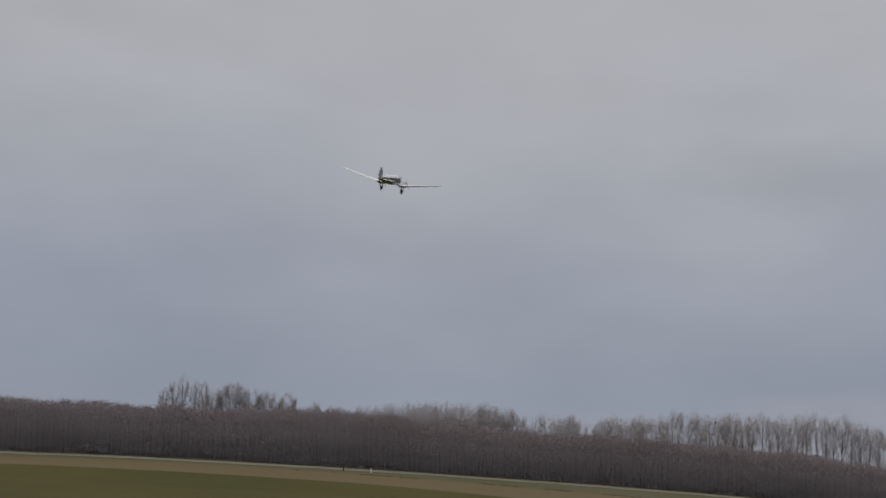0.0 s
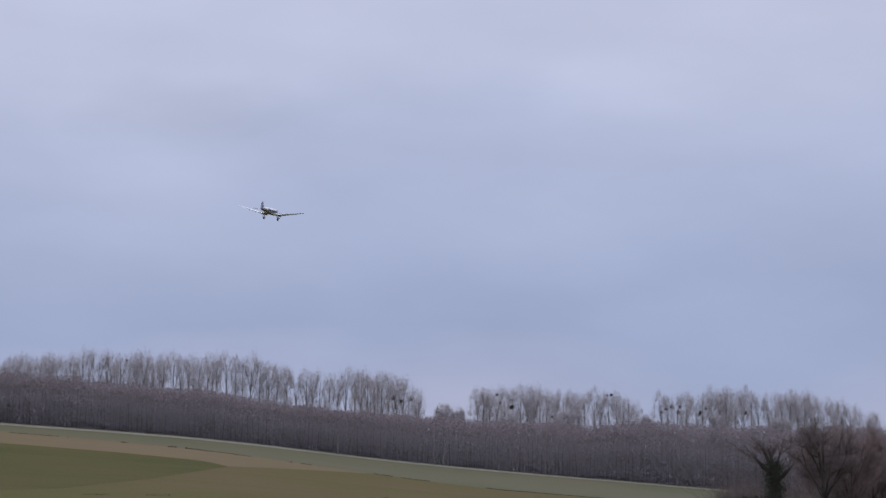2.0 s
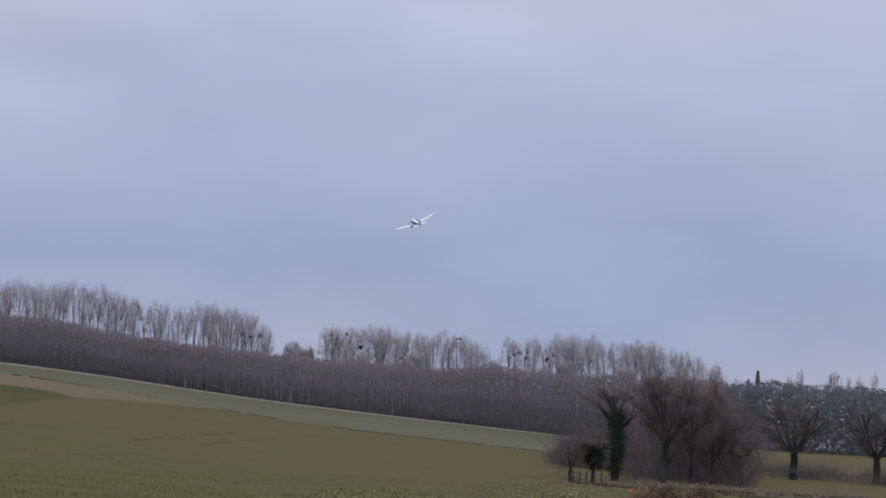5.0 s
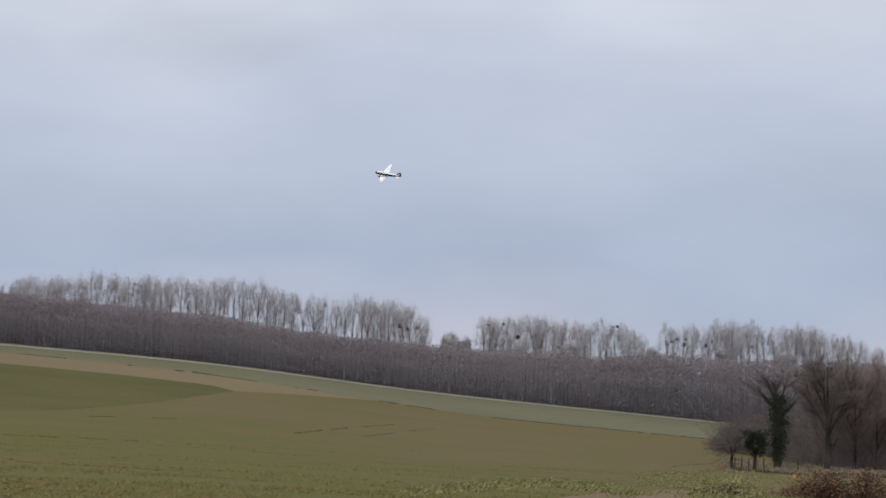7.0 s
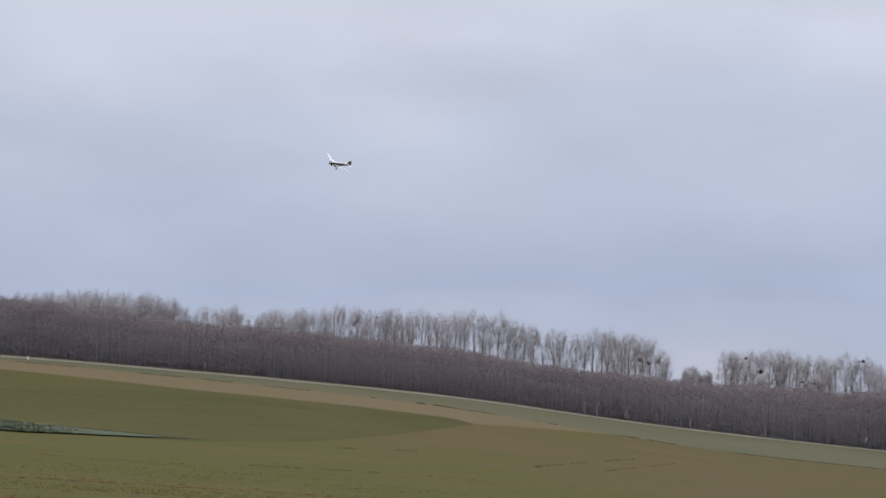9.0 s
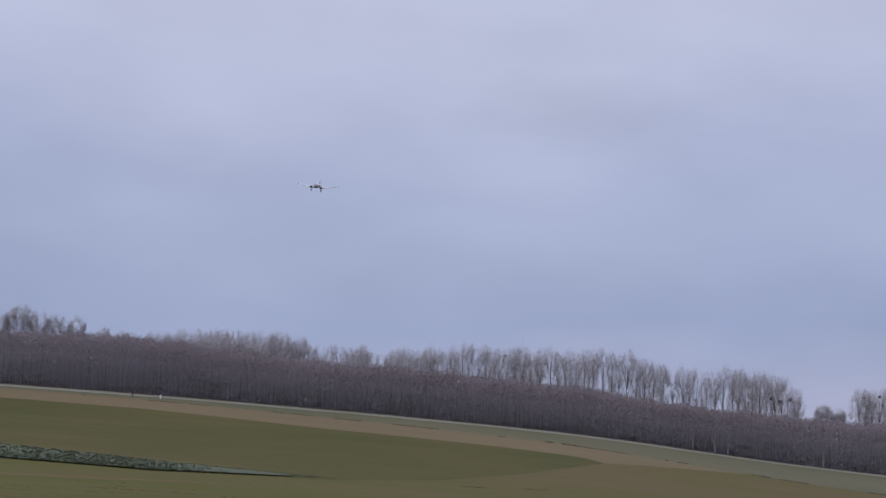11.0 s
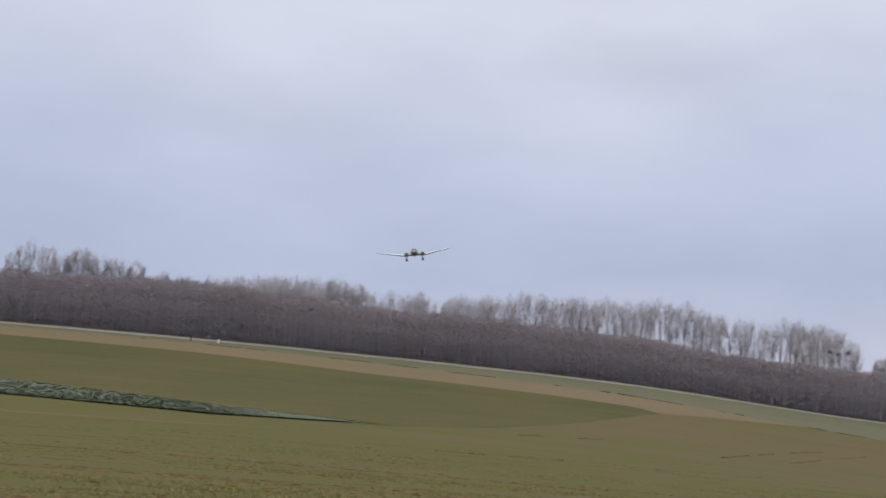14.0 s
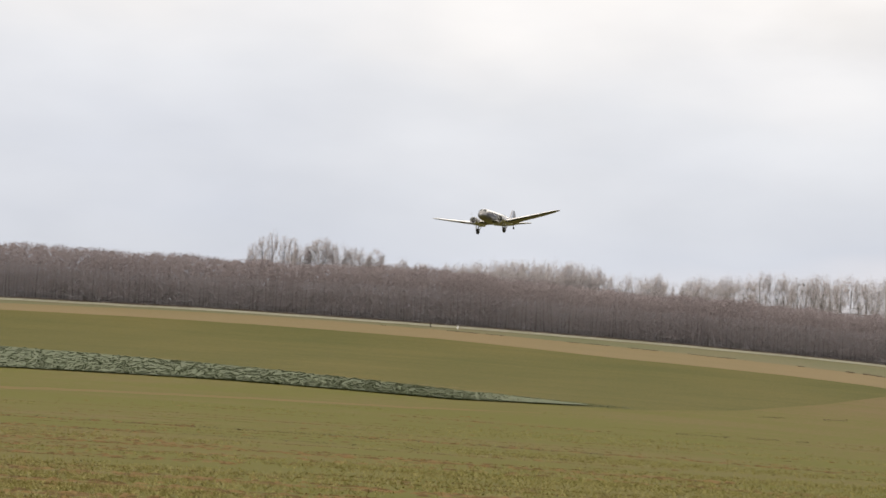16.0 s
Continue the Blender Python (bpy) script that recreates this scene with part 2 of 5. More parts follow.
def field_mat(name, soil, leaf, share, row=0.0, turn=0.0, rowscale=1.0, scale=0.05, fine=5.0, thinner=0.0):
    """Seedlings over soil: leaf and soil mixed by wide drifts, a fine scatter, and drill rows."""
    m = bpy.data.materials.new(name)
    m.use_nodes = True
    n, l = m.node_tree.nodes, m.node_tree.links
    b = n["Principled BSDF"]
    b.inputs["Roughness"].default_value = 0.9
    b.inputs["Specular IOR Level"].default_value = 0.2
    tc = n.new("ShaderNodeTexCoord")
    mp = n.new("ShaderNodeMapping")
    mp.inputs["Rotation"].default_value = (0, 0, radians(turn))
    l.new(tc.outputs["Object"], mp.inputs[0])
    drift, speck, streak = (n.new("ShaderNodeTexNoise") for _ in range(3))
    drift.inputs["Scale"].default_value, drift.inputs["Detail"].default_value = scale, 5
    speck.inputs["Scale"].default_value, speck.inputs["Detail"].default_value = fine, 6
    streak.inputs["Scale"].default_value, streak.inputs["Detail"].default_value = rowscale, 3
    sm = n.new("ShaderNodeMapping")
    sm.inputs["Scale"].default_value = (0.03, 1.0, 1.0)
    l.new(mp.outputs[0], sm.inputs[0])
    l.new(mp.outputs[0], drift.inputs["Vector"])
    pm = n.new("ShaderNodeMapping")
    pm.inputs["Scale"].default_value = (1.0, 0.14, 1.0)
    l.new(mp.outputs[0], pm.inputs[0])
    l.new(pm.outputs[0], speck.inputs["Vector"])
    l.new(sm.outputs[0], streak.inputs["Vector"])
    total = None
    for node, weight in ((drift, 1.3), (speck, 1.5), (streak, row)):
        k = n.new("ShaderNodeMath")
        k.operation = "MULTIPLY_ADD"
        off = n.new("ShaderNodeMath")
        off.operation = "SUBTRACT"
        off.inputs[1].default_value = 0.5
        l.new(node.outputs["Fac"], off.inputs[0])
        l.new(off.outputs[0], k.inputs[0])
        k.inputs[1].default_value = weight
        if total is None:
            k.inputs[2].default_value = share
        else:
            l.new(total, k.inputs[2])
        total = k.outputs[0]
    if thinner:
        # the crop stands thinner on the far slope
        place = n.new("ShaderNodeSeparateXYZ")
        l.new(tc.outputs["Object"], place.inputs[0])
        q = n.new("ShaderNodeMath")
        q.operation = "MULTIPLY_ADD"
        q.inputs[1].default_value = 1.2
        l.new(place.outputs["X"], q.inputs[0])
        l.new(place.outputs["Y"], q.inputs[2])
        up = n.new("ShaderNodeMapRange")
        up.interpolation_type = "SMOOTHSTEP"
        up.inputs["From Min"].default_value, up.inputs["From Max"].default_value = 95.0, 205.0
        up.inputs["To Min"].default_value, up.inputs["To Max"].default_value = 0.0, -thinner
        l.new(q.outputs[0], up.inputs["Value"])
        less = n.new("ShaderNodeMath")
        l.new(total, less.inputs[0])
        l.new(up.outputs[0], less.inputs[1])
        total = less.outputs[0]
    mix = n.new("ShaderNodeMix")
    mix.data_type, mix.clamp_factor = "RGBA", True
    mix.inputs["A"].default_value, mix.inputs["B"].default_value = (*soil, 1), (*leaf, 1)
    l.new(total, mix.inputs["Factor"])
    l.new(mix.outputs["Result"], b.inputs["Base Color"])
    bp = n.new("ShaderNodeBump")
    bp.inputs["Strength"].default_value, bp.inputs["Distance"].default_value = 0.5, 0.08
    l.new(speck.outputs["Fac"], bp.inputs["Height"])
    l.new(bp.outputs[0], b.inputs["Normal"])
    return m


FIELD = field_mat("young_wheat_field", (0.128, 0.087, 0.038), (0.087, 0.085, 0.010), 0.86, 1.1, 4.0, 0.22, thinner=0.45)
RED_SOIL = field_mat("red_soil", (0.17, 0.092, 0.040), (0.115, 0.092, 0.030), 0.55, 1.6, 4.0, 0.3, 0.1)
DARK_CROP = field_mat("dense_crop", (0.104, 0.084, 0.019), (0.057, 0.060, 0.007), 0.6, 0.9, 0.0, 0.25, fine=5.0)
TAN_BAND = field_mat("thin_crop", (0.178, 0.130, 0.068), (0.145, 0.118, 0.054), 0.4, 0.9, 10.0, 0.3)
HEADLAND = field_mat("grass_headland", (0.152, 0.128, 0.075), (0.094, 0.106, 0.052), 0.55, 0.6, 8.0, 0.3)
# leaf colour for the sheet that lightens shaded gaps in the kale
KALE_BED = field_mat("kale_gap_fill", (0.090, 0.108, 0.064), (0.118, 0.138, 0.087), 0.5, 0.6, 0.0, 0.4, 0.2, 1.5)
VERGE = field_mat("pale_verge", (0.20, 0.19, 0.14), (0.29, 0.285, 0.225), 0.5, 0.6, 0.0, 0.4, 0.1, 1.5)
TRACK = field_mat("bare_track", (0.17, 0.115, 0.062), (0.12, 0.10, 0.045), 0.25, 0.3, 0.0, 0.8, 0.2, 4.0)


# ---- mesh helpers ----
def part(name, bm, material, parent=None, label=""):
    """Links a bmesh, or (verts, faces), as one mesh object."""
    me = bpy.data.meshes.new(name)
    if isinstance(bm, tuple):
        me.from_pydata([tuple(v) for v in bm[0]], [], bm[1])
        me.validate()
    else:
        bm.to_mesh(me)
        bm.free()
    for mt in (material if isinstance(material, (list, tuple)) else (material,)):
        me.materials.append(mt)
    ob = new(name, me)
    ob.parent = parent
    if label:
        tagged(ob, label)
    return ob


def smooth(ob):
    ob.data.polygons.foreach_set("use_smooth", [True] * len(ob.data.polygons))
    return ob


class Shape:
    """Collects vertices and faces."""

    def __init__(self):
        self.v, self.f = [], []

    def add(self, verts, faces):
        k = len(self.v)
        self.v.extend(verts)
        self.f.extend([tuple(i + k for i in f) for f in faces])

    def stick(self, a, b, ra, rb, sides=3):
        """A tapered limb from a to b; it runs to a point where rb is 0."""
        a, b = Vector(a), Vector(b)
        axis = (b - a)
        if axis.length < 1e-6:
            return
        axis.normalize()
        u = axis.orthogonal().normalized()
        w = axis.cross(u)
        ring = [(math.cos(2 * math.pi * i / sides), math.sin(2 * math.pi * i / sides)) for i in range(sides)]
        vs = [a + (u * c + w * s) * ra for c, s in ring]
        if rb <= 0:
            vs.append(b)
            fs = [(i, (i + 1) % sides, sides) for i in range(sides)]
        else:
            vs += [b + (u * c + w * s) * rb for c, s in ring]
            fs = [(i, (i + 1) % sides, sides + (i + 1) % sides, sides + i) for i in range(sides)]
        self.add(vs, fs)

    def data(self):
        return (self.v, self.f)


def loft(rings, closed=True, caps=True):
    """Faces between rings of equally many points."""
    v, f, n = [], [], len(rings[0])
    for r in rings:
        v.extend(r)
    for k in range(len(rings) - 1):
        for i in range(n if closed else n - 1):
            j = (i + 1) % n
            f.append((k * n + i, k * n + j, (k + 1) * n + j, (k + 1) * n + i))
    if caps:
        f.append(tuple(range(n))[::-1])
        f.append(tuple((len(rings) - 1) * n + i for i in range(n)))
    return (v, f)


def cones(starts, ends, radii):
    """Many fine three-sided twigs, each running to a point: (n, 3), (n, 3) and (n,) arrays."""
    starts, ends, radii = np.asarray(starts, float), np.asarray(ends, float), np.asarray(radii, float)
    axis = ends - starts
    axis /= np.maximum(1e-6, np.linalg.norm(axis, axis=1))[:, None]
    helper = np.where(np.abs(axis[:, 2:3]) > 0.8, np.array([[1.0, 0, 0]]), np.array([[0, 0, 1.0]]))
    u = np.cross(axis, helper)
    u /= np.linalg.norm(u, axis=1)[:, None]
    w = np.cross(axis, u)
    rings = [starts + (u * math.cos(t) + w * math.sin(t)) * radii[:, None] for t in (0.0, 2.0944, 4.1888)]
    verts = np.stack(rings + [ends], axis=1).reshape(-1, 3)
    k = 4 * np.arange(len(starts))[:, None]
    faces = np.stack([k + np.array([[0, 1, 3]]), k + np.array([[1, 2, 3]]), k + np.array([[2, 0, 3]])], axis=1).reshape(-1, 3)
    return verts, faces


def fine(name, sets, material, parent=None, label=""):
    """One mesh of triangles from several (verts, faces) arrays."""
    base, vs, fs = 0, [], []
    for v, f in sets:
        vs.append(np.asarray(v, float).reshape(-1, 3))
        fs.append(np.asarray(f, int).reshape(-1, 3) + base)
        base += len(vs[-1])
    v, f = np.concatenate(vs), np.concatenate(fs)
    me = bpy.data.meshes.new(name)
    me.vertices.add(len(v))
    me.vertices.foreach_set("co", v.astype(np.float32).ravel())
    me.loops.add(len(f) * 3)
    me.loops.foreach_set("vertex_index", f.astype(np.int32).ravel())
    me.polygons.add(len(f))
    me.polygons.foreach_set("loop_start", np.arange(0, len(f) * 3, 3, dtype=np.int32))
    me.update(calc_edges=True)
    me.materials.append(material)
    ob = new(name, me)
    ob.parent = parent
    if label:
        tagged(ob, label)
    return ob


# ---- the ground: a field that falls from the eye and climbs to a wood ----
FALL = 0.032
HILL = ((-60, 2.3), (-45, 2.5), (-40, 2.58), (-33.4, 2.61), (-26.7, 2.62), (-19.7, 2.46), (-13, 2.19), (-6.8, 1.84), (-3.4, 1.46), (0, 1.10), (3.8, 0.82), (8.1, 0.49), (13, 0.15), (18, 0.0), (25, -0.1), (60, -0.1))
hill_az = np.linspace(-60, 60, 481)
hill_el = np.interp(hill_az, [q[0] for q in HILL], [q[1] for q in HILL])
blur = np.exp(-0.5 * (np.linspace(-6, 6, 49) / 1.6) ** 2)
hill_el = np.convolve(np.pad(hill_el, 24, mode="edge"), blur / blur.sum(), mode="valid")


def edge_r(az):
    """How far off the edge of the wood lies."""
    return 320 / math.cos(radians(max(-60, min(45, az)) + 8))


def ground(x, y):
    r, az = math.hypot(x, y), math.degrees(math.atan2(x, y))
    inside = max(-42.0, min(24.0, az))
    far_side = min(1.0, max(0.0, (abs(az + 9) - 45) / 60))
    R = edge_r(inside)
    el = float(np.interp(inside, hill_az, hill_el)) * (1 - far_side)
    c = (EYE + R * math.tan(radians(el)) + FALL * R) / R ** 2
    if r <= R:
        return -FALL * r + c * r * r
    z, slope = -FALL * R + c * R * R, -FALL + 2 * c * R
    s = min(1.0, (r - R) / 110)
    drop = 8.0 if inside < 2 else max(1.0, 8.0 - 0.6 * (inside - 2))
    z += slope * 14 * (1 - math.exp(-(r - R) / 14)) - drop * s * s * (3 - 2 * s)
    return z + 0.012 * max(0.0, min(r, 1100) - 460)


def at(az, r, up=0.0):
    x, y = r * math.sin(radians(az)), r * math.cos(radians(az))
    return Vector((x, y, ground(x, y) + up))


def polar_sheet(azs, rs):
    v = [at(a, r) for r in rs for a in azs]
    n = len(azs)
    f = [(k * n + i, k * n + i + 1, (k + 1) * n + i + 1, (k + 1) * n + i) for k in range(len(rs) - 1) for i in range(n - 1)]
    return (v, f + [tuple(range(n - 1))[::-1]])


azs = [-180 + 3 * i for i in range(45)] + [-45 + 0.75 * i for i in range(94)] + [25.5 + 2.575 * i for i in range(61)]
rs = [1.0, 3, 8, 15, 25] + [30 + 5 * i for i in range(66)] + [370, 390, 410, 440, 480, 540, 620, 720, 850, 1000, 1200, 1600, 2300, 3300, 4600]
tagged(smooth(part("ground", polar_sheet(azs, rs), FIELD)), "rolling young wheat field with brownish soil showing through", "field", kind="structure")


def band(name, near, far, material, label, up=0.012, cells=10, steps=80, category="field"):
    """A strip of the field between two curves of (bearing, distance)."""
    a0, a1 = near[0][0], near[-1][0]
    rows = []
    for i in range(steps + 1):
        a = a0 + (a1 - a0) * i / steps
        wob = 0.8 * noise.noise((a * 1.3, 2.0, len(name)))
        r0 = float(np.interp(a, [q[0] for q in near], [q[1] for q in near])) + wob
        r1 = float(np.interp(a, [q[0] for q in far], [q[1] for q in far])) + wob
        rows.append([at(a, r0 + (r1 - r0) * k / cells, up) for k in range(cells + 1)])
    n = cells + 1
    v = [p for r in rows for p in r]
    f = [(i * n + k, (i + 1) * n + k, (i + 1) * n + k + 1, i * n + k + 1) for i in range(steps) for k in range(cells)]
    return tagged(smooth(part(name, (v, f), material)), label, category, kind="structure")


def wood_line(lo, hi, inset=0.0):
    return [(lo + (hi - lo) * i / 12, edge_r(lo + (hi - lo) * i / 12) - inset) for i in range(13)]


GREEN_EDGE = [(-44, 352), (-33.4, 343), (-19.8, 316), (-13.2, 304), (-7.6, 295), (-2.7, 284), (2.1, 271), (8.1, 272), (13, 285)]
PATCH_FAR = [(-44, 352), (-33.4, 329), (-26.7, 312), (-19.8, 298), (-14.6, 283), (-9.6, 276), (-6.8, 270), (-6.2, 263)]
PATCH_NEAR = [(-44, 232), (-33.3, 213), (-26.6, 200), (-19.7, 184), (-14.2, 184), (-11.1, 197), (-8.5, 224), (-6.2, 262)]
STRIP_FAR = [(-44, 285), (-33.3, 252), (-26.6, 226), (-19.7, 199), (-14.3, 187.5)]
STRIP_NEAR = [(-44, 228), (-33.3, 212), (-26.6, 199), (-19.7, 183), (-14.3, 186)]
band("grass_headland", GREEN_EDGE, wood_line(-44, 13), HEADLAND, "pale green grass headland along the edge of the wood")
TAN_NEAR = PATCH_FAR + [(-4.2, 272), (-2.0, 281)]
band("thin_crop_band", TAN_NEAR, [(a, float(np.interp(a, [q[0] for q in GREEN_EDGE], [q[1] for q in GREEN_EDGE]))) for a, _ in TAN_NEAR], TAN_BAND, "tan band of thin crop above the darker green crop")
band("dense_crop_patch", PATCH_NEAR, PATCH_FAR, DARK_CROP, "dark olive green tongue of dense crop", 0.012, 26)
band("forest_floor", wood_line(-60, 13.5), [(a, r + 60) for a, r in wood_line(-60, 13.5)], LITTER, "brown leaf litter under the bare trees", 0.04, category="forest floor")
band("bare_soil_streak", [(-44, 182), (-33, 173), (-27, 168), (-21, 164), (-17, 168)], [(-44, 190), (-33, 177.5), (-27, 171.5), (-21, 166.5), (-17, 168.6)], RED_SOIL, "reddish bare soil streak below the kale", category="soil")
band("bare_soil_margin", [(-22, 211), (-19.7, 203), (-17.5, 194), (-15.4, 190)], [(-22, 212), (-19.7, 206.5), (-17.5, 199), (-15.4, 191)], TAN_BAND, "tan strip of bare soil beside the thin end of the kale", category="soil")
# raised sheet, added so the gaps between kale leaves look lit
band("kale_bed", STRIP_NEAR[:-1] + [(-15.6, 185.3)], STRIP_FAR[:-1] + [(-15.6, 186.6)], KALE_BED, "bluish green sheet added to brighten gaps between kale leaves", 0.15, category="crop")
band("pale_verge", wood_line(-44, 13, 4.6), wood_line(-44, 13, 0.5), VERGE, "pale bleached grass verge at the foot of the wood", 0.05, category="grass")


# ---- bare winter trees ----
def grow(rng, wood, twigs, a, way, length, radius, level, levels, spread, up, split, thin):
    """One limb and what grows from it."""
    steps = 3 if level < levels else 2
    p, d, r = Vector(a), Vector(way), radius
    sides = 6 if level == 0 else (4 if level == 1 else 3)
    for s in range(steps):
        d = (d + Vector((rng.gauss(0, 1), rng.gauss(0, 1), rng.gauss(0, 1))) * 0.13 + Vector((0, 0, up))).normalized()
        q = p + d * (length / steps)
        rn = r * (0.82 if s < steps - 1 else 0.6)
        last = level == levels and s == steps - 1
        (twigs if level >= levels - 1 else wood).stick(p, q, r, 0 if last else rn, sides)
        if level < levels and (s > 0 or level > 0):
            for _ in range(split[min(level, len(split) - 1)]):
                side = d.orthogonal().normalized()
                side.rotate(Matrix.Rotation(rng.uniform(0, 2 * math.pi), 3, d))
                lean = rng.uniform(0.6, 1.2) * spread
                nd = (d * math.cos(lean) + side * math.sin(lean)).normalized()
                grow(rng, wood, twigs, p.lerp(q, rng.uniform(0.3, 1.0)), nd, length * rng.uniform(0.5, 0.75), max(thin, rn * rng.uniform(0.45, 0.65)), level + 1, levels, spread, up, split, thin)
        p, r = q, rn
    if level < levels:
        grow(rng, wood, twigs, p, d, length * 0.6, max(thin, r), level + 1, levels, spread, up, split, thin)


def bare_tree(name, seed, height, trunk, spread, up, split, thin, bark, twig, label, levels=4, group="", bole=0.3, limbs=5):
    """A bare tree: a bole, then limbs that fork into fine twigs."""
    rng = random.Random(seed)
    wood, twigs = Shape(), Shape()
    p, r = Vector((0, 0, -0.2)), trunk * 1.25
    for k in range(4):
        q = Vector((rng.gauss(0, 0.012) * height, rng.gauss(0, 0.012) * height, height * bole * (k + 1) / 4))
        wood.stick(p, q, r, r * 0.88, 8)
        p, r = q, r * 0.88
    for k in range(limbs):
        turn = 2 * math.pi * (k + rng.uniform(-0.3, 0.3)) / limbs
        lean = spread * rng.uniform(0.35, 1.15)
        d = Vector((math.cos(turn) * math.sin(lean), math.sin(turn) * math.sin(lean), math.cos(lean)))
        grow(rng, wood, twigs, p - Vector((0, 0, height * bole * 0.15 * rng.random())), d, height * 0.36 * rng.uniform(0.8, 1.15), r * rng.uniform(0.45, 0.7), 1, levels, spread, up, split, thin)
    top = max(v[2] for v in twigs.v)
    k = height / top
    for s in (wood, twigs):
        s.v = [Vector(v) * k for v in s.v]
    root = new(name)
    part("trunk", wood.data(), bark, root)
    part("crown", twigs.data(), twig, root, "fine bare branches and twigs")
    return tagged(root, label, "tree", group)


def crowned_tree(name, seed, height, rx, low, trunk, limbs, count, twig, bark, twigs, label, group="", leader=False, length=0.9, lump=0.16, stout=0.5, side=0, arch=0.1):
    """A bare tree: bole, curved limbs, branches, and fine twigs that end in an uneven domed crown."""
    rng = random.Random(seed)
    ar = np.random.default_rng(seed)
    wood = Shape()
    mid, rz = height * (1 + low) / 2, height * (1 - low) / 2
    fork = Vector((rng.gauss(0, 0.1), rng.gauss(0, 0.1), height * (low * 0.92 if leader else low + 0.03)))
    p, r = Vector((0, 0, -0.3)), trunk * 1.2
    for k in range(4):
        q = Vector((0, 0, -0.3)).lerp(fork, (k + 1) / 4) + Vector((rng.gauss(0, 0.12) * trunk, rng.gauss(0, 0.12) * trunk, 0))
        wood.stick(p, q, r, r * (0.86 if k == 0 else 0.95), 7)
        p, r = q, r * (0.86 if k == 0 else 0.95)
    fork = p
    if leader:
        wood.stick(fork, (0, 0, height * 0.86), r, 0.02, 5)

    def surface(d):
        return 1 + lump * 2 * noise.noise((d.x * 1.9 + seed, d.y * 1.9, d.z * 1.9))

    ends = []
    for i in range(limbs):
        t = 2 * math.pi * (i + rng.uniform(-0.35, 0.35)) / limbs
        d = Vector((math.cos(t), math.sin(t), rng.uniform(-0.55, 1.1))).normalized()
        reach = rng.uniform(0.6, 0.82) * surface(d)
        e = Vector((d.x * rx * reach, d.y * rx * reach, mid + d.z * rz * reach))
        a = fork if not leader else Vector((0, 0, max(height * low * 0.8, e.z - rz * rng.uniform(0.6, 1.1))))
        m = a.lerp(e, 0.45) + Vector((rng.gauss(0, 0.05) * rx, rng.gauss(0, 0.05) * rx, -arch * rz))
        rr = r * stout * rng.uniform(0.7, 1.1)
        wood.stick(a, m, rr, rr * 0.68, 5)
        wood.stick(m, e, rr * 0.68, rr * 0.3, 4)
        ends.append((a.lerp(m, 0.5), m))
        ends.append((m, e))
        for _ in range(4):
            f = rng.uniform(0.15, 0.95)
            b = m.lerp(e, f)
            o = (d + Vector((rng.gauss(0, 0.6), rng.gauss(0, 0.6), rng.gauss(0.25, 0.5)))).normalized()
            g = b + (Vector((o.x * rx, o.y * rx, mid + o.z * rz)) - b) * 0.75
            h = b.lerp(g, 0.5) + Vector((rng.gauss(0, 0.06) * rx, rng.gauss(0, 0.06) * rx, 0))
            wood.stick(b, h, rr * 0.34, rr * 0.24, 3)
            wood.stick(h, g, rr * 0.24, rr * 0.1, 3)
            ends.append((b, h))
            ends.append((h, g))
    for _ in range(side):
        # short growth up the bole
        z = height * rng.uniform(low * 0.55, low)
        t = rng.uniform(0, 6.28)
        e = Vector((math.cos(t) * 0.5, math.sin(t) * 0.5, z + rng.uniform(0.8, 1.6)))
        wood.stick((0, 0, z), e, 0.02, 0, 3)
        ends.append((Vector((0, 0, z)), e))
    A, B = np.array([tuple(a) for a, _ in ends]), np.array([tuple(b) for _, b in ends])
    pick = ar.integers(0, len(A), count)
    f = ar.random(count)[:, None]
    S = A[pick] + (B[pick] - A[pick]) * f
    N = (S - np.array([0, 0, mid])) / np.array([rx, rx, rz])
    D = N * (0.5 if leader else 1.3) + ar.normal(0, 0.5, (count, 3)) + np.array([0, 0, 0.8 if leader else 0.15])
    D /= np.linalg.norm(D, axis=1)[:, None]
    E = S + D * length * ar.uniform(0.5, 1.3, count)[:, None]
    # keep the tips inside the crown's outline
    Q = (E - np.array([0, 0, mid])) / np.array([rx, rx, rz])
    far = np.linalg.norm(Q, axis=1)
    rim = np.array([surface(Vector(q).normalized()) for q in Q]) * ar.uniform(0.9, 1.0, count)
    over = far > rim
    E[over] = np.array([0, 0, mid]) + (Q * (rim / np.maximum(far, 1e-6))[:, None])[over] * np.array([rx, rx, rz])
    F = S + (E - S) * ar.uniform(0.3, 0.9, count)[:, None]
    G = F + (ar.normal(0, 0.6, (count, 3)) + np.array([0, 0, 0.4])) * length * 0.45
    root = new(name)
    part("trunk", wood.data(), bark, root)
    fine("crown", [cones(S, E, twig * ar.uniform(0.7, 1.3, count)), cones(F, G, twig * 0.75 * ar.uniform(0.7, 1.3, count))], twigs, root, "fine bare branches and twigs")
    return tagged(root, label, "tree", group)


def poplar(seed, height, group, low=0.52, rx=1.5, count=640):
    """Winter poplar: a slim pole, steep limbs and a rounded brush of fine twigs at the top."""
    return crowned_tree("poplar_tree", seed, height, rx, low, 0.10, 11, count, 0.0115, PALE_BARK, POPLAR_TWIG, "bare grey winter poplar rising behind the brown thicket", group, True, 1.25, 0.14, 0.34, 14, -0.15)


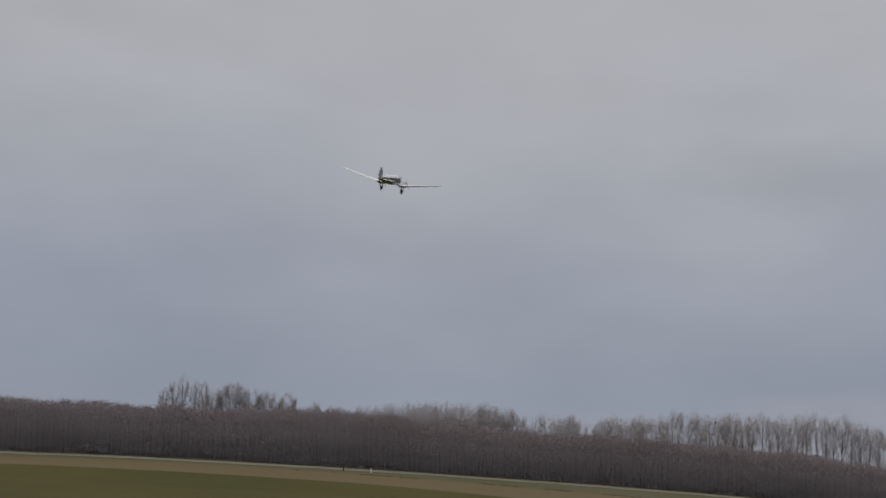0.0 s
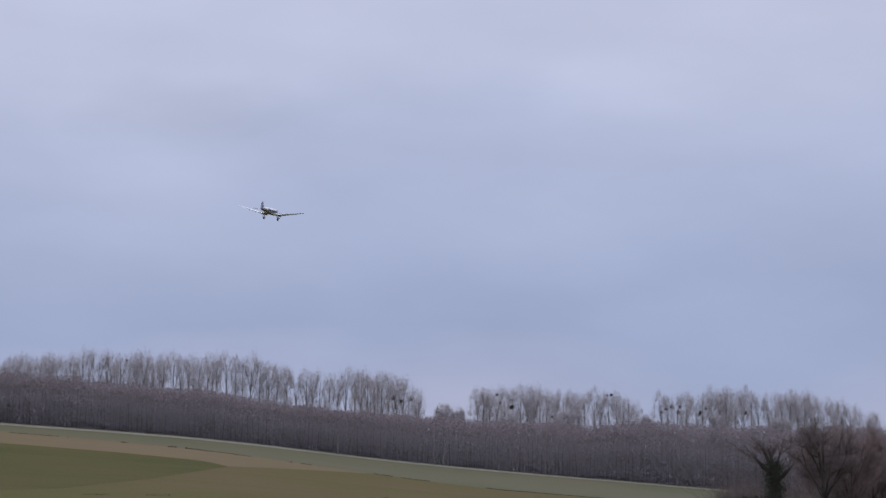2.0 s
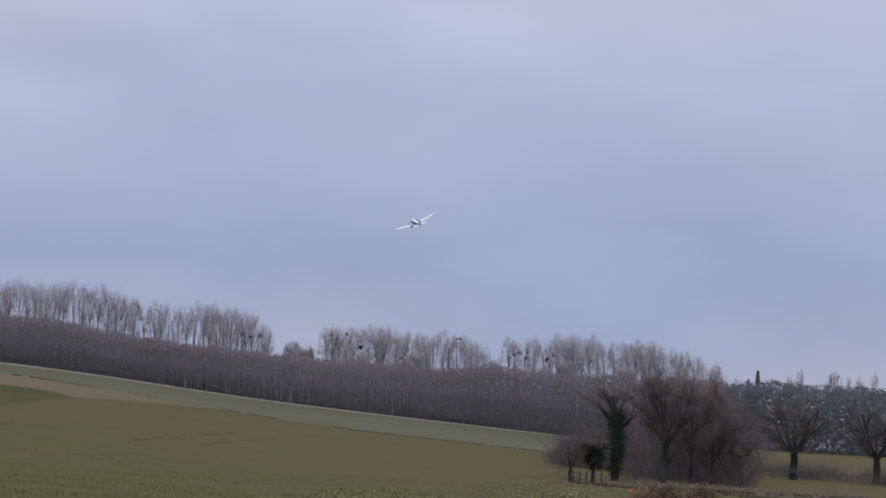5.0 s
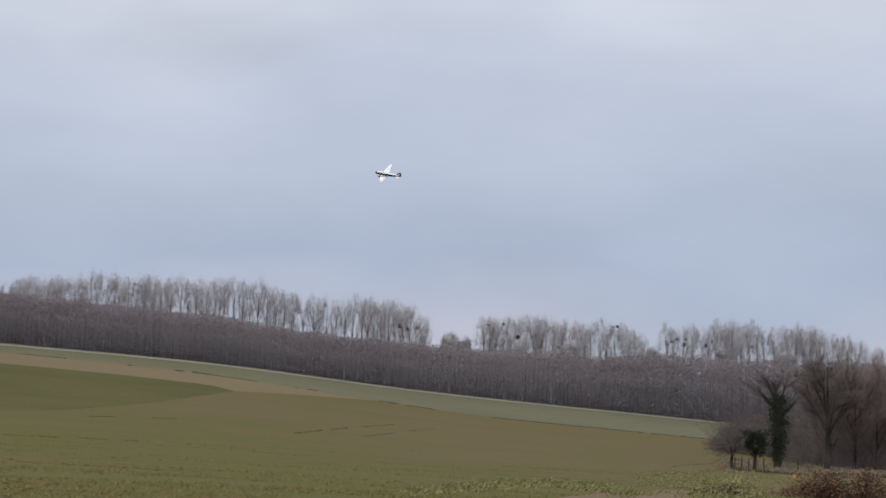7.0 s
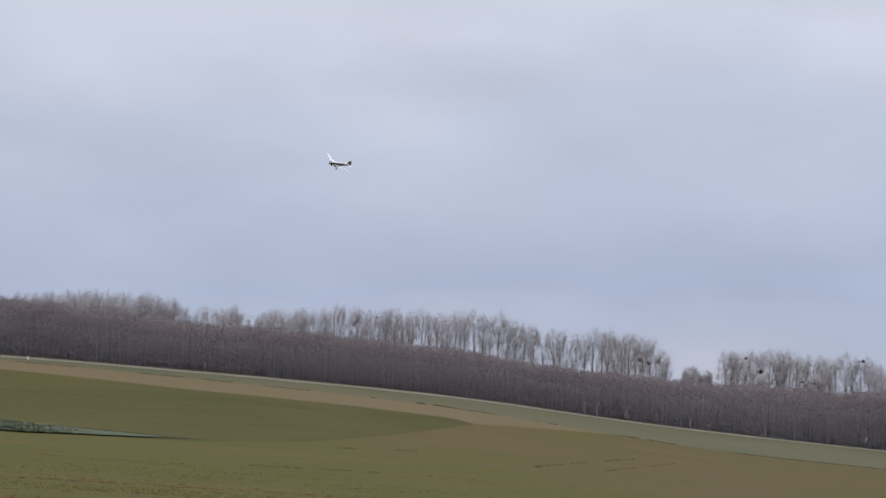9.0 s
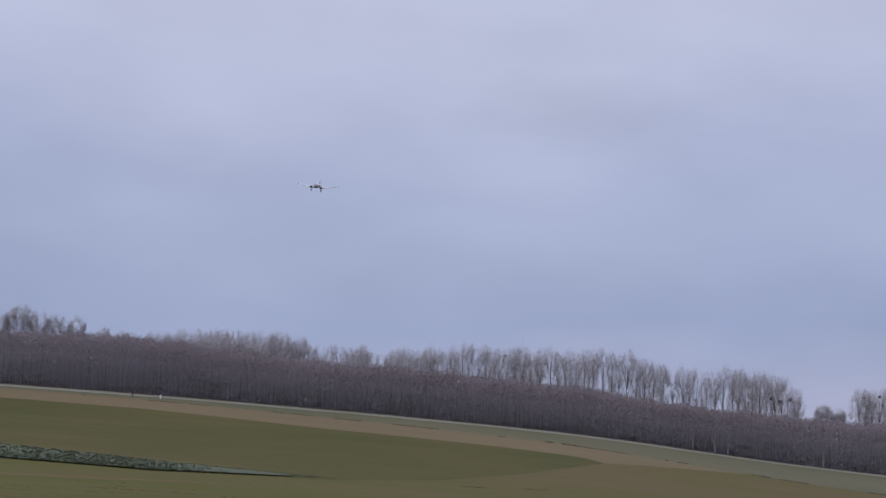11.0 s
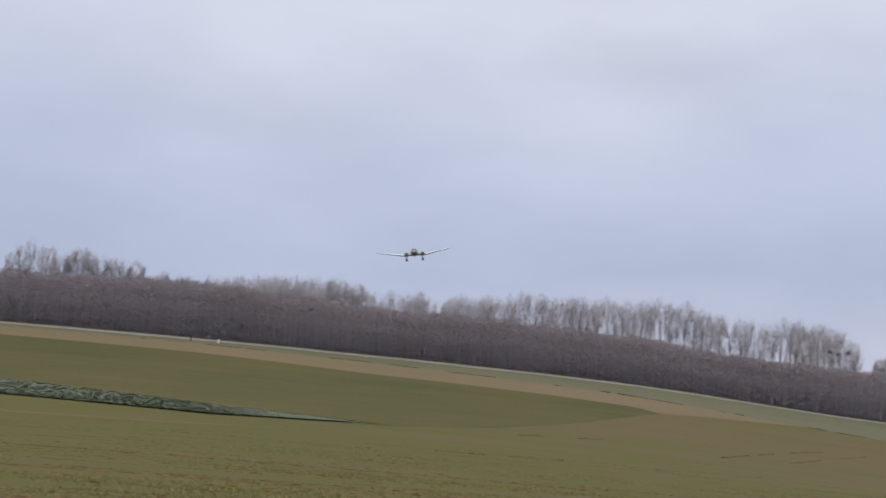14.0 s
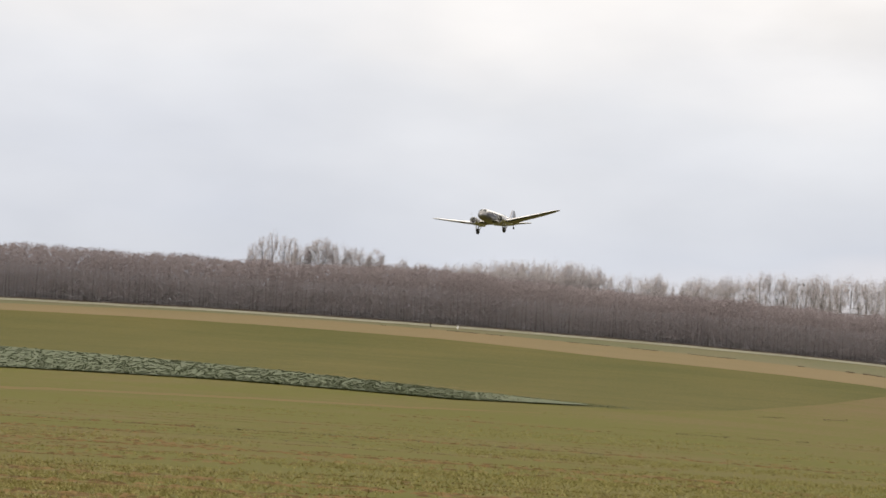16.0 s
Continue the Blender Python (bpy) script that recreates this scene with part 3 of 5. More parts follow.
# tops of the tall row behind the thicket: bearing and height angle
TALL = ((-20.5, 4.52), (-18.2, 4.8), (-16.3, 4.84), (-15.6, 4.78), (-15.4, 4.52), (-13.0, 4.34), (-10.1, 4.64), (-7.9, 4.56), (-6.7, 4.64), (-5.7, 4.64), (-5.0, 4.42), (-4.5, 4.2), (-3.8, 4.16),
        (-1.4, 4.15), (-0.5, 3.72), (-0.3, 3.42), (1.1, 3.52), (2.0, 3.8), (3.8, 3.62), (5.5, 3.64), (6.2, 3.22), (6.9, 3.52), (8.9, 3.72), (11.4, 3.52), (12.9, 3.07), (13.3, 2.82))


def tall_top(az, r):
    return EYE + r * math.tan(radians(float(np.interp(az, [q[0] for q in TALL], [q[1] for q in TALL]))))


ROW = "tall poplars behind the thicket"
kinds = [poplar(100 + i, 20.0, ROW, 0.48 + 0.03 * (i % 4), 1.4 + 0.12 * (i % 5)) for i in range(8)]
dense_kinds = [poplar(140 + i, 20.0, ROW, 0.5, 2.1, 1250) for i in range(3)]
rng = random.Random(5)
spots = []
a = -15.2
while a < 13.2:
    if not (-0.4 < a < 1.15 or 6.15 < a < 6.85):
        spots.append((a, 405 + rng.uniform(-8, 8), kinds))
        if rng.random() < 0.42:
            spots.append((a + rng.uniform(0.1, 0.3), 425 + rng.uniform(-8, 8), kinds))
    a += rng.uniform(0.17, 0.31)
a = -20.1
while a < -15.45:
    for r in (402, 418):
        spots.append((a + rng.uniform(0, 0.2), r + rng.uniform(-4, 4), dense_kinds))
    a += rng.uniform(0.27, 0.4)
used = set()
for i, (a, r, sort) in enumerate(spots):
    base = at(a, r)
    h = (tall_top(a, r) - base.z) * rng.uniform(0.955, 1.0)
    k = h / 20.0
    src = sort[i % len(sort)]
    m = Matrix.Translation(base) @ Matrix.Rotation(rng.uniform(0, 6.28), 4, "Z")
    tree = src if src.name not in used else copy_thing(src, m)
    used.add(src.name)
    wide = k * rng.uniform(0.9, 1.3)
    tree.matrix_basis = m @ Matrix.Diagonal((wide, wide, k, 1))

# the clump at the far end: slim poplars and rounder crowns
for i, (a, el) in enumerate(((-26.0, 4.85), (-25.7, 5.15), (-25.42, 5.3), (-25.05, 5.2), (-24.8, 5.05))):
    base = at(a, 398 + 5 * (i % 2))
    h = EYE + 398 * math.tan(radians(el)) - base.z
    t = crowned_tree("poplar_tree", 180 + i, h, 1.6, 0.5, 0.12, 14, 1500, 0.0105, BARK, POPLAR_TWIG, "slim bare poplar standing above the wood", "clump of trees above the wood", True, 0.9, 0.15, 0.4, 8, -0.2)
    t.matrix_basis = Matrix.Translation(base)


def round_tree(seed, height, rx, low, label, group=""):
    return crowned_tree("broadleaf_tree", seed, height, rx, low, 0.17, 16, 2500, 0.014, PALE_BARK, POPLAR_TWIG, label, group, False, 1.5, 0.13, 0.36)


for i, (a, el, rx) in enumerate(((-24.5, 4.84, 2.5), (-23.95, 5.02, 3.3), (-23.4, 4.92, 2.7), (-22.75, 4.88, 3.0), (-22.25, 4.76, 2.3), (-21.5, 4.5, 2.2), (-20.9, 4.42, 2.2))):
    base = at(a, 395)
    t = round_tree(40 + i, EYE + 395 * math.tan(radians(el)) - base.z, rx, 0.6, "round-crowned bare tree standing above the wood", "clump of trees above the wood")
    t.matrix_basis = Matrix.Translation(base) @ Matrix.Rotation(i, 4, "Z")
for i, (a, el, rx, label) in enumerate(((0.3, 3.02, 2.2, "small round bare tree in the gap of the poplars"), (0.75, 2.9, 1.7, "small round bare tree in the gap of the poplars"), (2.3, 2.82, 2.2, "round bare tree in front of the poplars"), (4.0, 2.85, 2.6, "round bare tree in front of the poplars"),
                                       (6.35, 2.72, 2.3, "round bare tree in front of the poplars"), (8.6, 2.72, 2.3, "round bare tree in front of the poplars"), (10.4, 2.7, 2.6, "round bare tree in front of the poplars"))):
    base = at(a, 396)
    t = round_tree(77 + i, EYE + 396 * math.tan(radians(el)) - base.z, rx, 0.72, label)
    t.matrix_basis = Matrix.Translation(base) @ Matrix.Rotation(i * 2.0, 4, "Z")

# the thicket: thousands of thin stems, too many to count
COPPICE = ((-60, 4.3), (-33.5, 4.32), (-31.0, 4.36), (-28.5, 4.32), (-26.3, 4.22), (-21.0, 4.26), (-19.5, 4.2), (-17.3, 4.0), (-14.2, 3.78), (-10.4, 3.6), (-7.0, 3.34), (-3.1, 2.85), (0.0, 2.63), (3.8, 2.52), (6.9, 2.46), (9.7, 2.45), (13.4, 2.38))
rng = random.Random(9)
ar = np.random.default_rng(9)


def thicket_top(a):
    """The height angle of the thicket's lumpy upper edge."""
    el = float(np.interp(a, [q[0] for q in COPPICE], [q[1] for q in COPPICE]))
    return el + 0.09 * noise.noise((a * 0.9, 0.5, 0)) + 0.07 * noise.noise((a * 2.4, 1.5, 0)) + 0.03 * noise.noise((a * 6.0, 2.5, 0))


def brushwood(lo, hi, near, deep, count, top, radius, length, upright, low_share=0.0, edge=edge_r, high_share=1.0):
    """Fine twigs spread through a stretch of wood: lo and hi bearings, near and deep in metres behind its edge."""
    az = ar.uniform(lo, hi, count)
    grid = np.linspace(lo, hi, 1600)
    tops = np.interp(az, grid, [top(g) for g in grid])
    r = np.interp(az, grid, [edge(g) for g in grid]) + ar.uniform(near, deep, count)
    # the foot of the trees, from a coarse table of the ground
    ga, gr = np.linspace(lo, hi, 160), np.linspace(near, deep, 6)
    table = np.array([[at(g, edge(g) + q).z for q in gr] for g in ga])
    foot = np.empty(count)
    ia = np.clip(((az - lo) / (hi - lo) * 159).astype(int), 0, 158)
    fa = (az - lo) / (hi - lo) * 159 - ia
    dr = (r - np.interp(az, grid, [edge(g) for g in grid]) - near) / (deep - near) * 5
    ir = np.clip(dr.astype(int), 0, 4)
    fr = dr - ir
    foot = (table[ia, ir] * (1 - fa) + table[ia + 1, ir] * fa) * (1 - fr) + (table[ia, ir + 1] * (1 - fa) + table[ia + 1, ir + 1] * fa) * fr
    high = EYE + r * np.tan(np.radians(tops)) - foot
    # every small stretch of crown has a height of its own
    cell = ar.uniform(0.9, 1.0, 4001)[((az * 7.3 + r * 1.7) % 40 * 100).astype(int)]
    z = foot + high * cell * (low_share + (high_share - low_share) * ar.random(count) ** 0.85) - 0.3
    S = np.stack([r * np.sin(np.radians(az)), r * np.cos(np.radians(az)), z], axis=1)
    D = np.stack([ar.normal(0, 0.55, count), ar.normal(0, 0.55, count), ar.uniform(upright * 0.2, upright, count)], axis=1)
    size = ar.uniform(*length, count)
    E = S + D * size[:, None]
    E[:, 2] = np.minimum(E[:, 2], foot + high * cell + 0.12)
    return cones(S, E, ar.uniform(*radius, count))


stems = Shape()
for row in range(7):
    a = -38.5
    while a < 13.4:
        a += rng.uniform(0.07, 0.17)
        r = edge_r(a) + 2.5 + row * 3.4 + rng.uniform(-1.6, 1.6)
        base = at(a, r)
        h = (EYE + r * math.tan(radians(thicket_top(a))) - base.z) * rng.uniform(0.7, 0.86)
        lean = Vector((rng.gauss(0, 0.4), rng.gauss(0, 0.4), 0))
        w = rng.uniform(0.02, 0.06)
        mid = base + lean * 0.4 + Vector((0, 0, h * 0.5))
        stems.stick(base - Vector((0, 0, 0.2)), mid, w, w * 0.7, 3)
        stems.stick(mid, base + lean + Vector((0, 0, h)), w * 0.7, 0, 3)
tagged(part("woodland_stems", stems.data(), BARK), "dark grey stems of the dense bare thicket", "woodland", kind="stuff")
tagged(fine("woodland_brush", [
    brushwood(-38.5, 13.4, 0.3, 10.0, 155000, thicket_top, (0.017, 0.031), (0.5, 1.2), 0.9, 0.12),
    brushwood(-38.5, 13.4, 8.0, 27.0, 28000, thicket_top, (0.02, 0.04), (0.8, 1.7), 1.0, 0.35),
    brushwood(-38.5, 13.4, 7.0, 27.0, 62000, lambda g: thicket_top(g) - 0.06, (0.09, 0.16), (0.8, 1.7), 0.7, 0.2)], TWIG), "dense brown winter brushwood along the field", "woodland", kind="stuff")
tagged(fine("woodland_understorey", [
    brushwood(-38.5, 13.4, 0.3, 9.0, 76000, thicket_top, (0.018, 0.031), (0.5, 1.3), 1.2, -0.03, high_share=0.62),
    brushwood(-38.5, 13.4, 6.0, 27.0, 42000, thicket_top, (0.12, 0.19), (0.9, 1.8), 0.5, -0.15, high_share=0.45),
    brushwood(-38.5, 13.4, 5.0, 24.0, 26000, thicket_top, (0.10, 0.17), (0.7, 1.4), 0.3, -0.06, high_share=0.14)], GREY_TWIG), "haze-greyed stems and shoots low in the thicket", "woodland", kind="stuff")

# pale trunks at the wood's edge
for i, (a, h, w) in enumerate(((-3.55, 2.4, 0.06), (-2.88, 3.6, 0.09), (-2.51, 4.0, 0.09), (-1.6, 2.2, 0.05), (0.02, 2.6, 0.06), (0.3, 3.6, 0.11), (2.0, 2.4, 0.06), (2.54, 3.2, 0.08), (2.75, 2.6, 0.06), (3.4, 3.4, 0.09), (-30.5, 2.4, 0.06))):
    rg = random.Random(300 + i)
    s, tw = Shape(), Shape()
    p, d = Vector((0, 0, -0.2)), Vector((rg.gauss(0, 0.05), rg.gauss(0, 0.05), 1))
    for k in range(5):
        q = p + (d + Vector((rg.gauss(0, 0.05), rg.gauss(0, 0.05), 0))) * (h / 5)
        s.stick(p, q, w * (1 - 0.12 * k), w * (0.88 - 0.12 * k), 6)
        if k > 1:
            for _ in range(4):
                tw.stick(q, q + Vector((rg.gauss(0, 0.6), rg.gauss(0, 0.6), rg.uniform(0.6, 1.6))), 0.035, 0, 3)
        p = q
    root = new("birch_tree")
    part("trunk", s.data(), PALE_BARK, root, "pale whitish bark")
    part("crown", tw.data(), TWIG, root)
    root.matrix_basis = Matrix.Translation(at(a, edge_r(a) - 0.6))
    tagged(root, "thin pale-barked young tree at the wood's edge", "tree", "pale trunks at the wood's edge")


def mistletoe(seed, size):
    rg = random.Random(seed)
    s = Shape()
    for _ in range(170):
        d = Vector((rg.gauss(0, 1), rg.gauss(0, 1), rg.gauss(0, 1))).normalized()
        b = d * size * rg.uniform(0.75, 1.05)
        s.stick((0, 0, 0), b, 0.05 * size, 0.03 * size, 3)
        s.stick(b * 0.6, b * 0.8 + Vector((rg.gauss(0, 0.3), rg.gauss(0, 0.3), rg.gauss(0, 0.3))) * size, 0.09 * size, 0, 3)
    ob = part("mistletoe_ball", s.data(), MISTLETOE)
    return tagged(ob, "dark round mistletoe ball high in a bare poplar", "mistletoe", "mistletoe balls in the poplars")


balls = [mistletoe(i, 0.52) for i in range(3)]
for i, (a, el, k) in enumerate(((-1.24, 3.12, 1.2), (-0.71, 3.09, 1.15), (-1.0, 3.03, 0.8), (1.91, 3.26, 0.8), (2.0, 3.0, 0.8), (2.35, 2.88, 1.15), (3.87, 2.56, 0.8), (7.03, 2.85, 0.7), (7.2, 2.93, 1.0), (7.44, 2.92, 0.75),
                                 (7.4, 2.76, 1.0), (6.88, 2.76, 0.7), (8.02, 2.7, 0.9), (8.24, 2.87, 0.9), (8.04, 2.76, 0.8), (9.4, 2.75, 0.9), (5.37, 3.27, 0.8), (5.25, 3.26, 0.6), (1.45, 3.22, 0.6), (4.0, 2.62, 0.8), (-9.3, 4.12, 0.7), (3.6, 2.6, 0.7))):
    # each ball sits in the crown of the poplar next to it
    host = min(spots, key=lambda q: abs(q[0] - a) + (0.0 if q[1] < 416 else 0.4))
    a, r = host[0] + max(-0.1, min(0.1, a - host[0])), host[1]
    m = Matrix.Translation((r * math.sin(radians(a)), r * math.cos(radians(a)), EYE + r * math.tan(radians(el)))) @ Matrix.Rotation(i, 4, "Z")
    ob = balls[i] if i < 3 else copy_thing(balls[i % 3], m)
    ob.matrix_basis = m @ Matrix.Diagonal((k * 0.85, k * 0.85, k * 0.85, 1))


# ---- trees at the corner of the field ----
def leaves(rng, shape, centre, spread, count, size):
    """Small folded leaves round a centre."""
    for _ in range(count):
        p = Vector(centre) + Vector((rng.gauss(0, spread[0]), rng.gauss(0, spread[1]), rng.gauss(0, spread[2])))
        d = Vector((rng.gauss(0, 1), rng.gauss(0, 1), rng.gauss(0, 0.7))).normalized() * size * rng.uniform(0.6, 1.3)
        s = d.orthogonal().normalized() * size * 0.4
        up = Vector((0, 0, size * 0.15))
        shape.add([p, p + d * 0.5 + s + up, p + d, p + d * 0.5 - s + up], [(0, 1, 2), (0, 2, 3)])


def ivy_tree(az, r, height):
    """An old lopped trunk wrapped in ivy, with stub limbs and thin new growth."""
    rg = random.Random(21)
    root = new("ivy_clad_tree")
    wood, twigs, leaf = Shape(), Shape(), Shape()
    wood.stick((0, 0, -0.2), (0.05, 0, height * 0.3), 0.42, 0.36, 8)
    wood.stick((0.05, 0, height * 0.3), (0.1, 0, height * 0.68), 0.38, 0.36, 8)
    for az_l, out, z0, z1 in ((math.pi, 2.0, 0.60, 0.78), (math.pi * 0.93, 1.1, 0.64, 0.87), (0.1, 1.8, 0.54, 0.68), (0.5, 0.9, 0.66, 0.84), (-2.6, 0.6, 0.66, 0.87), (1.8, 0.7, 0.64, 0.82)):
        a = Vector((0.1, 0, height * z0))
        b = Vector((math.cos(az_l) * out, math.sin(az_l) * out * 0.6, height * z1))
        m = a.lerp(b, 0.5) + Vector((0, 0, -0.25))
        stout = 1.1 if out > 1 else 0.7
        wood.stick(a, m, 0.26 * stout, 0.2 * stout, 6)
        wood.stick(m, b, 0.2 * stout, 0.1 * stout, 6)
        for _ in range(12):
            q = m.lerp(b, rg.uniform(0.3, 1))
            d = Vector((rg.gauss(0, 0.6) + math.cos(az_l) * 0.5, rg.gauss(0, 0.5), rg.uniform(0.3, 1)))
            e = q + d * rg.uniform(1.2, 2.6)
            twigs.stick(q, e, 0.032, 0.012, 3)
            for _ in range(14):
                w = q.lerp(e, rg.uniform(0.2, 1))
                twigs.stick(w, w + Vector((rg.gauss(0, 0.6), rg.gauss(0, 0.6), rg.uniform(0.2, 1))) * rg.uniform(0.5, 1.2), 0.013, 0, 3)
    for k in range(26):
        z = height * (0.08 + 0.64 * k / 25)
        wide = 0.20 + 0.34 * math.sin(min(1, k / 22) * math.pi * 0.55) ** 1.5 + 0.12 * rg.random()
        leaves(rg, leaf, (0.08 + rg.gauss(0, 0.12), 0, z), (wide, wide, 0.25), 300, 0.15)
    part("trunk", wood.data(), DARK_BARK, root)
    part("crown", twigs.data(), OAK_TWIG, root, "thin bare regrowth on lopped limbs")
    part("ivy", leaf.data(), IVY, root, "dense dark green ivy round the trunk")
    root.matrix_basis = Matrix.Translation(at(az, r))
    return tagged(root, "lopped old tree wrapped in dark ivy at the field corner", "tree")


def ivy_bush(az, r, height):
    rg = random.Random(22)
    root = new("ivy_bush")
    wood, leaf = Shape(), Shape()
    wood.stick((0, 0, -0.1), (0.15, 0, height * 0.5), 0.2, 0.14, 6)
    wood.stick((0.15, 0, height * 0.5), (0.35, 0.1, height * 0.8), 0.14, 0.08, 5)
    wood.stick((0.15, 0, height * 0.45), (-0.6, 0.1, height * 0.75), 0.12, 0.06, 5)
    for _ in range(46):
        c = (rg.gauss(0.0, 0.62), rg.gauss(0, 0.5), height * rg.uniform(0.42, 0.92) - 0.1)
        leaves(rg, leaf, c, (0.24, 0.24, 0.2), 80, 0.18)
    part("trunk", wood.data(), DARK_BARK, root)
    part("crown", leaf.data(), IVY, root, "dark evergreen ivy leaves")
    root.matrix_basis = Matrix.Translation(at(az, r))
    return tagged(root, "small ivy-smothered tree beside the lopped trunk", "tree")


t = bare_tree("field_corner_tree", 31, 4.8, 0.19, 1.05, 0.0, (2, 2, 2), 0.015, DARK_BARK, OAK_TWIG, "small crooked bare tree at the field corner", 4, bole=0.38, limbs=4)
t.matrix_basis = Matrix.Translation(at(8.86, 186))
ivy_bush(9.52, 187, 4.2)
ivy_tree(10.2, 200, 10.2)
for seed, az, r, h, rx, low, tr, limbs, count, tw, label in (
        (61, 11.65, 207, 12.9, 4.3, 0.30, 0.30, 14, 4200, OAK_TWIG, "bare oak with a broad brown crown beside the ivy tree"),
        (62, 12.45, 216, 12.9, 4.4, 0.10, 0.2, 16, 6500, RUSSET_TWIG, "dense russet bare tree in the corner thicket"),
        (63, 13.1, 222, 12.8, 4.2, 0.08, 0.2, 16, 6500, RUSSET_TWIG, "dense russet bare tree in the corner thicket"),
        (68, 11.8, 226, 12.6, 4.2, 0.10, 0.2, 16, 6000, RUSSET_TWIG, "dense russet bare tree in the corner thicket"),
        (69, 13.7, 232, 11.0, 3.8, 0.06, 0.2, 14, 6000, RUSSET_TWIG, "dense russet bare tree in the corner thicket"),
        (64, 15.5, 262, 11.6, 5.4, 0.28, 0.55, 10, 3000, OAK_TWIG, "wide-limbed bare oak in the valley"),
        (65, 17.9, 270, 11.5, 5.4, 0.28, 0.5, 10, 3000, OAK_TWIG, "wide-limbed bare oak in the valley"),
        (66, 20.5, 268, 11.5, 5.0, 0.28, 0.45, 10, 2600, OAK_TWIG, "wide-limbed bare oak in the valley"),
        (67, 23.5, 262, 11.5, 5.0, 0.28, 0.45, 10, 2600, OAK_TWIG, "wide-limbed bare oak in the valley")):
    valley = seed in (64, 65, 66, 67)
    t = crowned_tree("oak_tree", seed, h, rx, low, tr, limbs, count, 0.013, DARK_BARK, tw, label, leader=not valley, length=1.6, lump=0.2, stout=0.5 if valley or seed == 61 else 0.3, arch=0.2 if valley else 0.0)
    t.matrix_basis = Matrix.Translation(at(az, r)) @ Matrix.Rotation(seed, 4, "Z")

# russet scrub under and behind the corner trees, in uneven lumps
scrub = Shape()
rng = random.Random(14)
for _ in range(2200):
    a = rng.uniform(8.3, 26) if rng.random() < 0.7 else rng.uniform(8.3, 14)
    r = rng.uniform(214 if a > 10.6 else 232, 262) if a < 14.2 else rng.uniform(262, 300)
    base = at(a, r)
    lump = max(0.25, 0.75 + 1.3 * noise.noise((a * 1.6, r * 0.05, 3.0)))
    h = rng.uniform(1.6, 4.0) * lump * (1.2 if 9 < a < 14 else 0.85) * min(1.0, (a - 8.0) / 1.5) * (2.3 if r > 236 and a < 14.2 else 1.0)
    for _ in range(9):
        d = Vector((rng.gauss(0, 0.6), rng.gauss(0, 0.6), 1))
        p = base + Vector((rng.gauss(0, 0.8), rng.gauss(0, 0.8), -0.1))
        q = p + d * h * rng.uniform(0.4, 1)
        scrub.stick(p, q, 0.018, 0, 3)
        for _ in range(2):
            m = p.lerp(q, rng.uniform(0.3, 0.9))
            scrub.stick(m, m + Vector((rng.gauss(0, 0.7), rng.gauss(0, 0.7), rng.uniform(0.1, 0.9))) * h * 0.3, 0.012, 0, 3)
tagged(part("hedge_scrub", scrub.data(), OAK_TWIG), "brown bare scrub under the corner trees", "scrub", kind="stuff")

# the far side of the valley
def far_top(g):
    return 2.36 + 0.12 * noise.noise((g * 0.7, 3, 1)) + 0.07 * noise.noise((g * 2.6, 5, 1))


# the haze over this wood lies in the twig colour only
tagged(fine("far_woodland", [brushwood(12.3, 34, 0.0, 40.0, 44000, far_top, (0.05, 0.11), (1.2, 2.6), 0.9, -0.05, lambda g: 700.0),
                             brushwood(12.3, 34, 20.0, 60.0, 44000, lambda g: far_top(g) - 0.05, (0.24, 0.38), (1.8, 3.2), 0.6, -0.1, lambda g: 700.0)], FAR_TWIG), "wooded far side of the valley, haze put into its colour", "woodland", kind="stuff")
for i, (a, el) in enumerate(((13.75, 2.5), (15.35, 2.72), (15.62, 2.82), (16.45, 2.72), (16.72, 2.85), (17.05, 2.7), (17.35, 2.7), (17.8, 2.75), (18.5, 2.7), (13.5, 2.5), (16.6, 2.8), (19.2, 2.85))):
    r = 800
    h = EYE + r * math.tan(radians(el)) - at(a, r).z
    k = h / 20.0
    t = copy_thing(kinds[i % 8], Matrix.Translation(at(a, r)) @ Matrix.Rotation(i, 4, "Z"))
    t.scale = (k * 0.8, k * 0.8, k)
    tagged(t, "tall bare poplar on the far side of the valley", group="far poplars")


def conifer(az, r, height):
    rg = random.Random(int(az * 10))
    root = new("conifer_tree")
    wood, needle = Shape(), Shape()
    wood.stick((0, 0, -0.3), (0, 0, height), 0.35, 0.04, 6)
    for k in range(44):
        z = height * (0.25 + 0.74 * k / 44)
        reach = (height - z) * 0.17 + 0.4
        for i in range(9):
            t = rg.uniform(0, 2 * math.pi)
            b = Vector((math.cos(t) * reach, math.sin(t) * reach, z - reach * 0.25))
            for f in (0.4, 0.7, 1.0):
                c = Vector((0, 0, z)).lerp(b, f)
                needle.stick(Vector((0, 0, z)).lerp(b, f - 0.35), c + Vector((rg.gauss(0, 0.2), rg.gauss(0, 0.2), rg.gauss(0, 0.2))), 0.3, 0, 4)
    part("trunk", wood.data(), BARK, root)
    part("crown", needle.data(), CONIFER, root, "green needles, paled for haze")
    root.matrix_basis = Matrix.Translation(at(az, r))
    return tagged(root, "dark pointed conifer in the far wood", "tree", "far conifers")


for a, el in ((14.38, 2.7), (14.1, 2.42)):
    conifer(a, 790, EYE + 790 * math.tan(radians(el)) - at(a, 790).z)

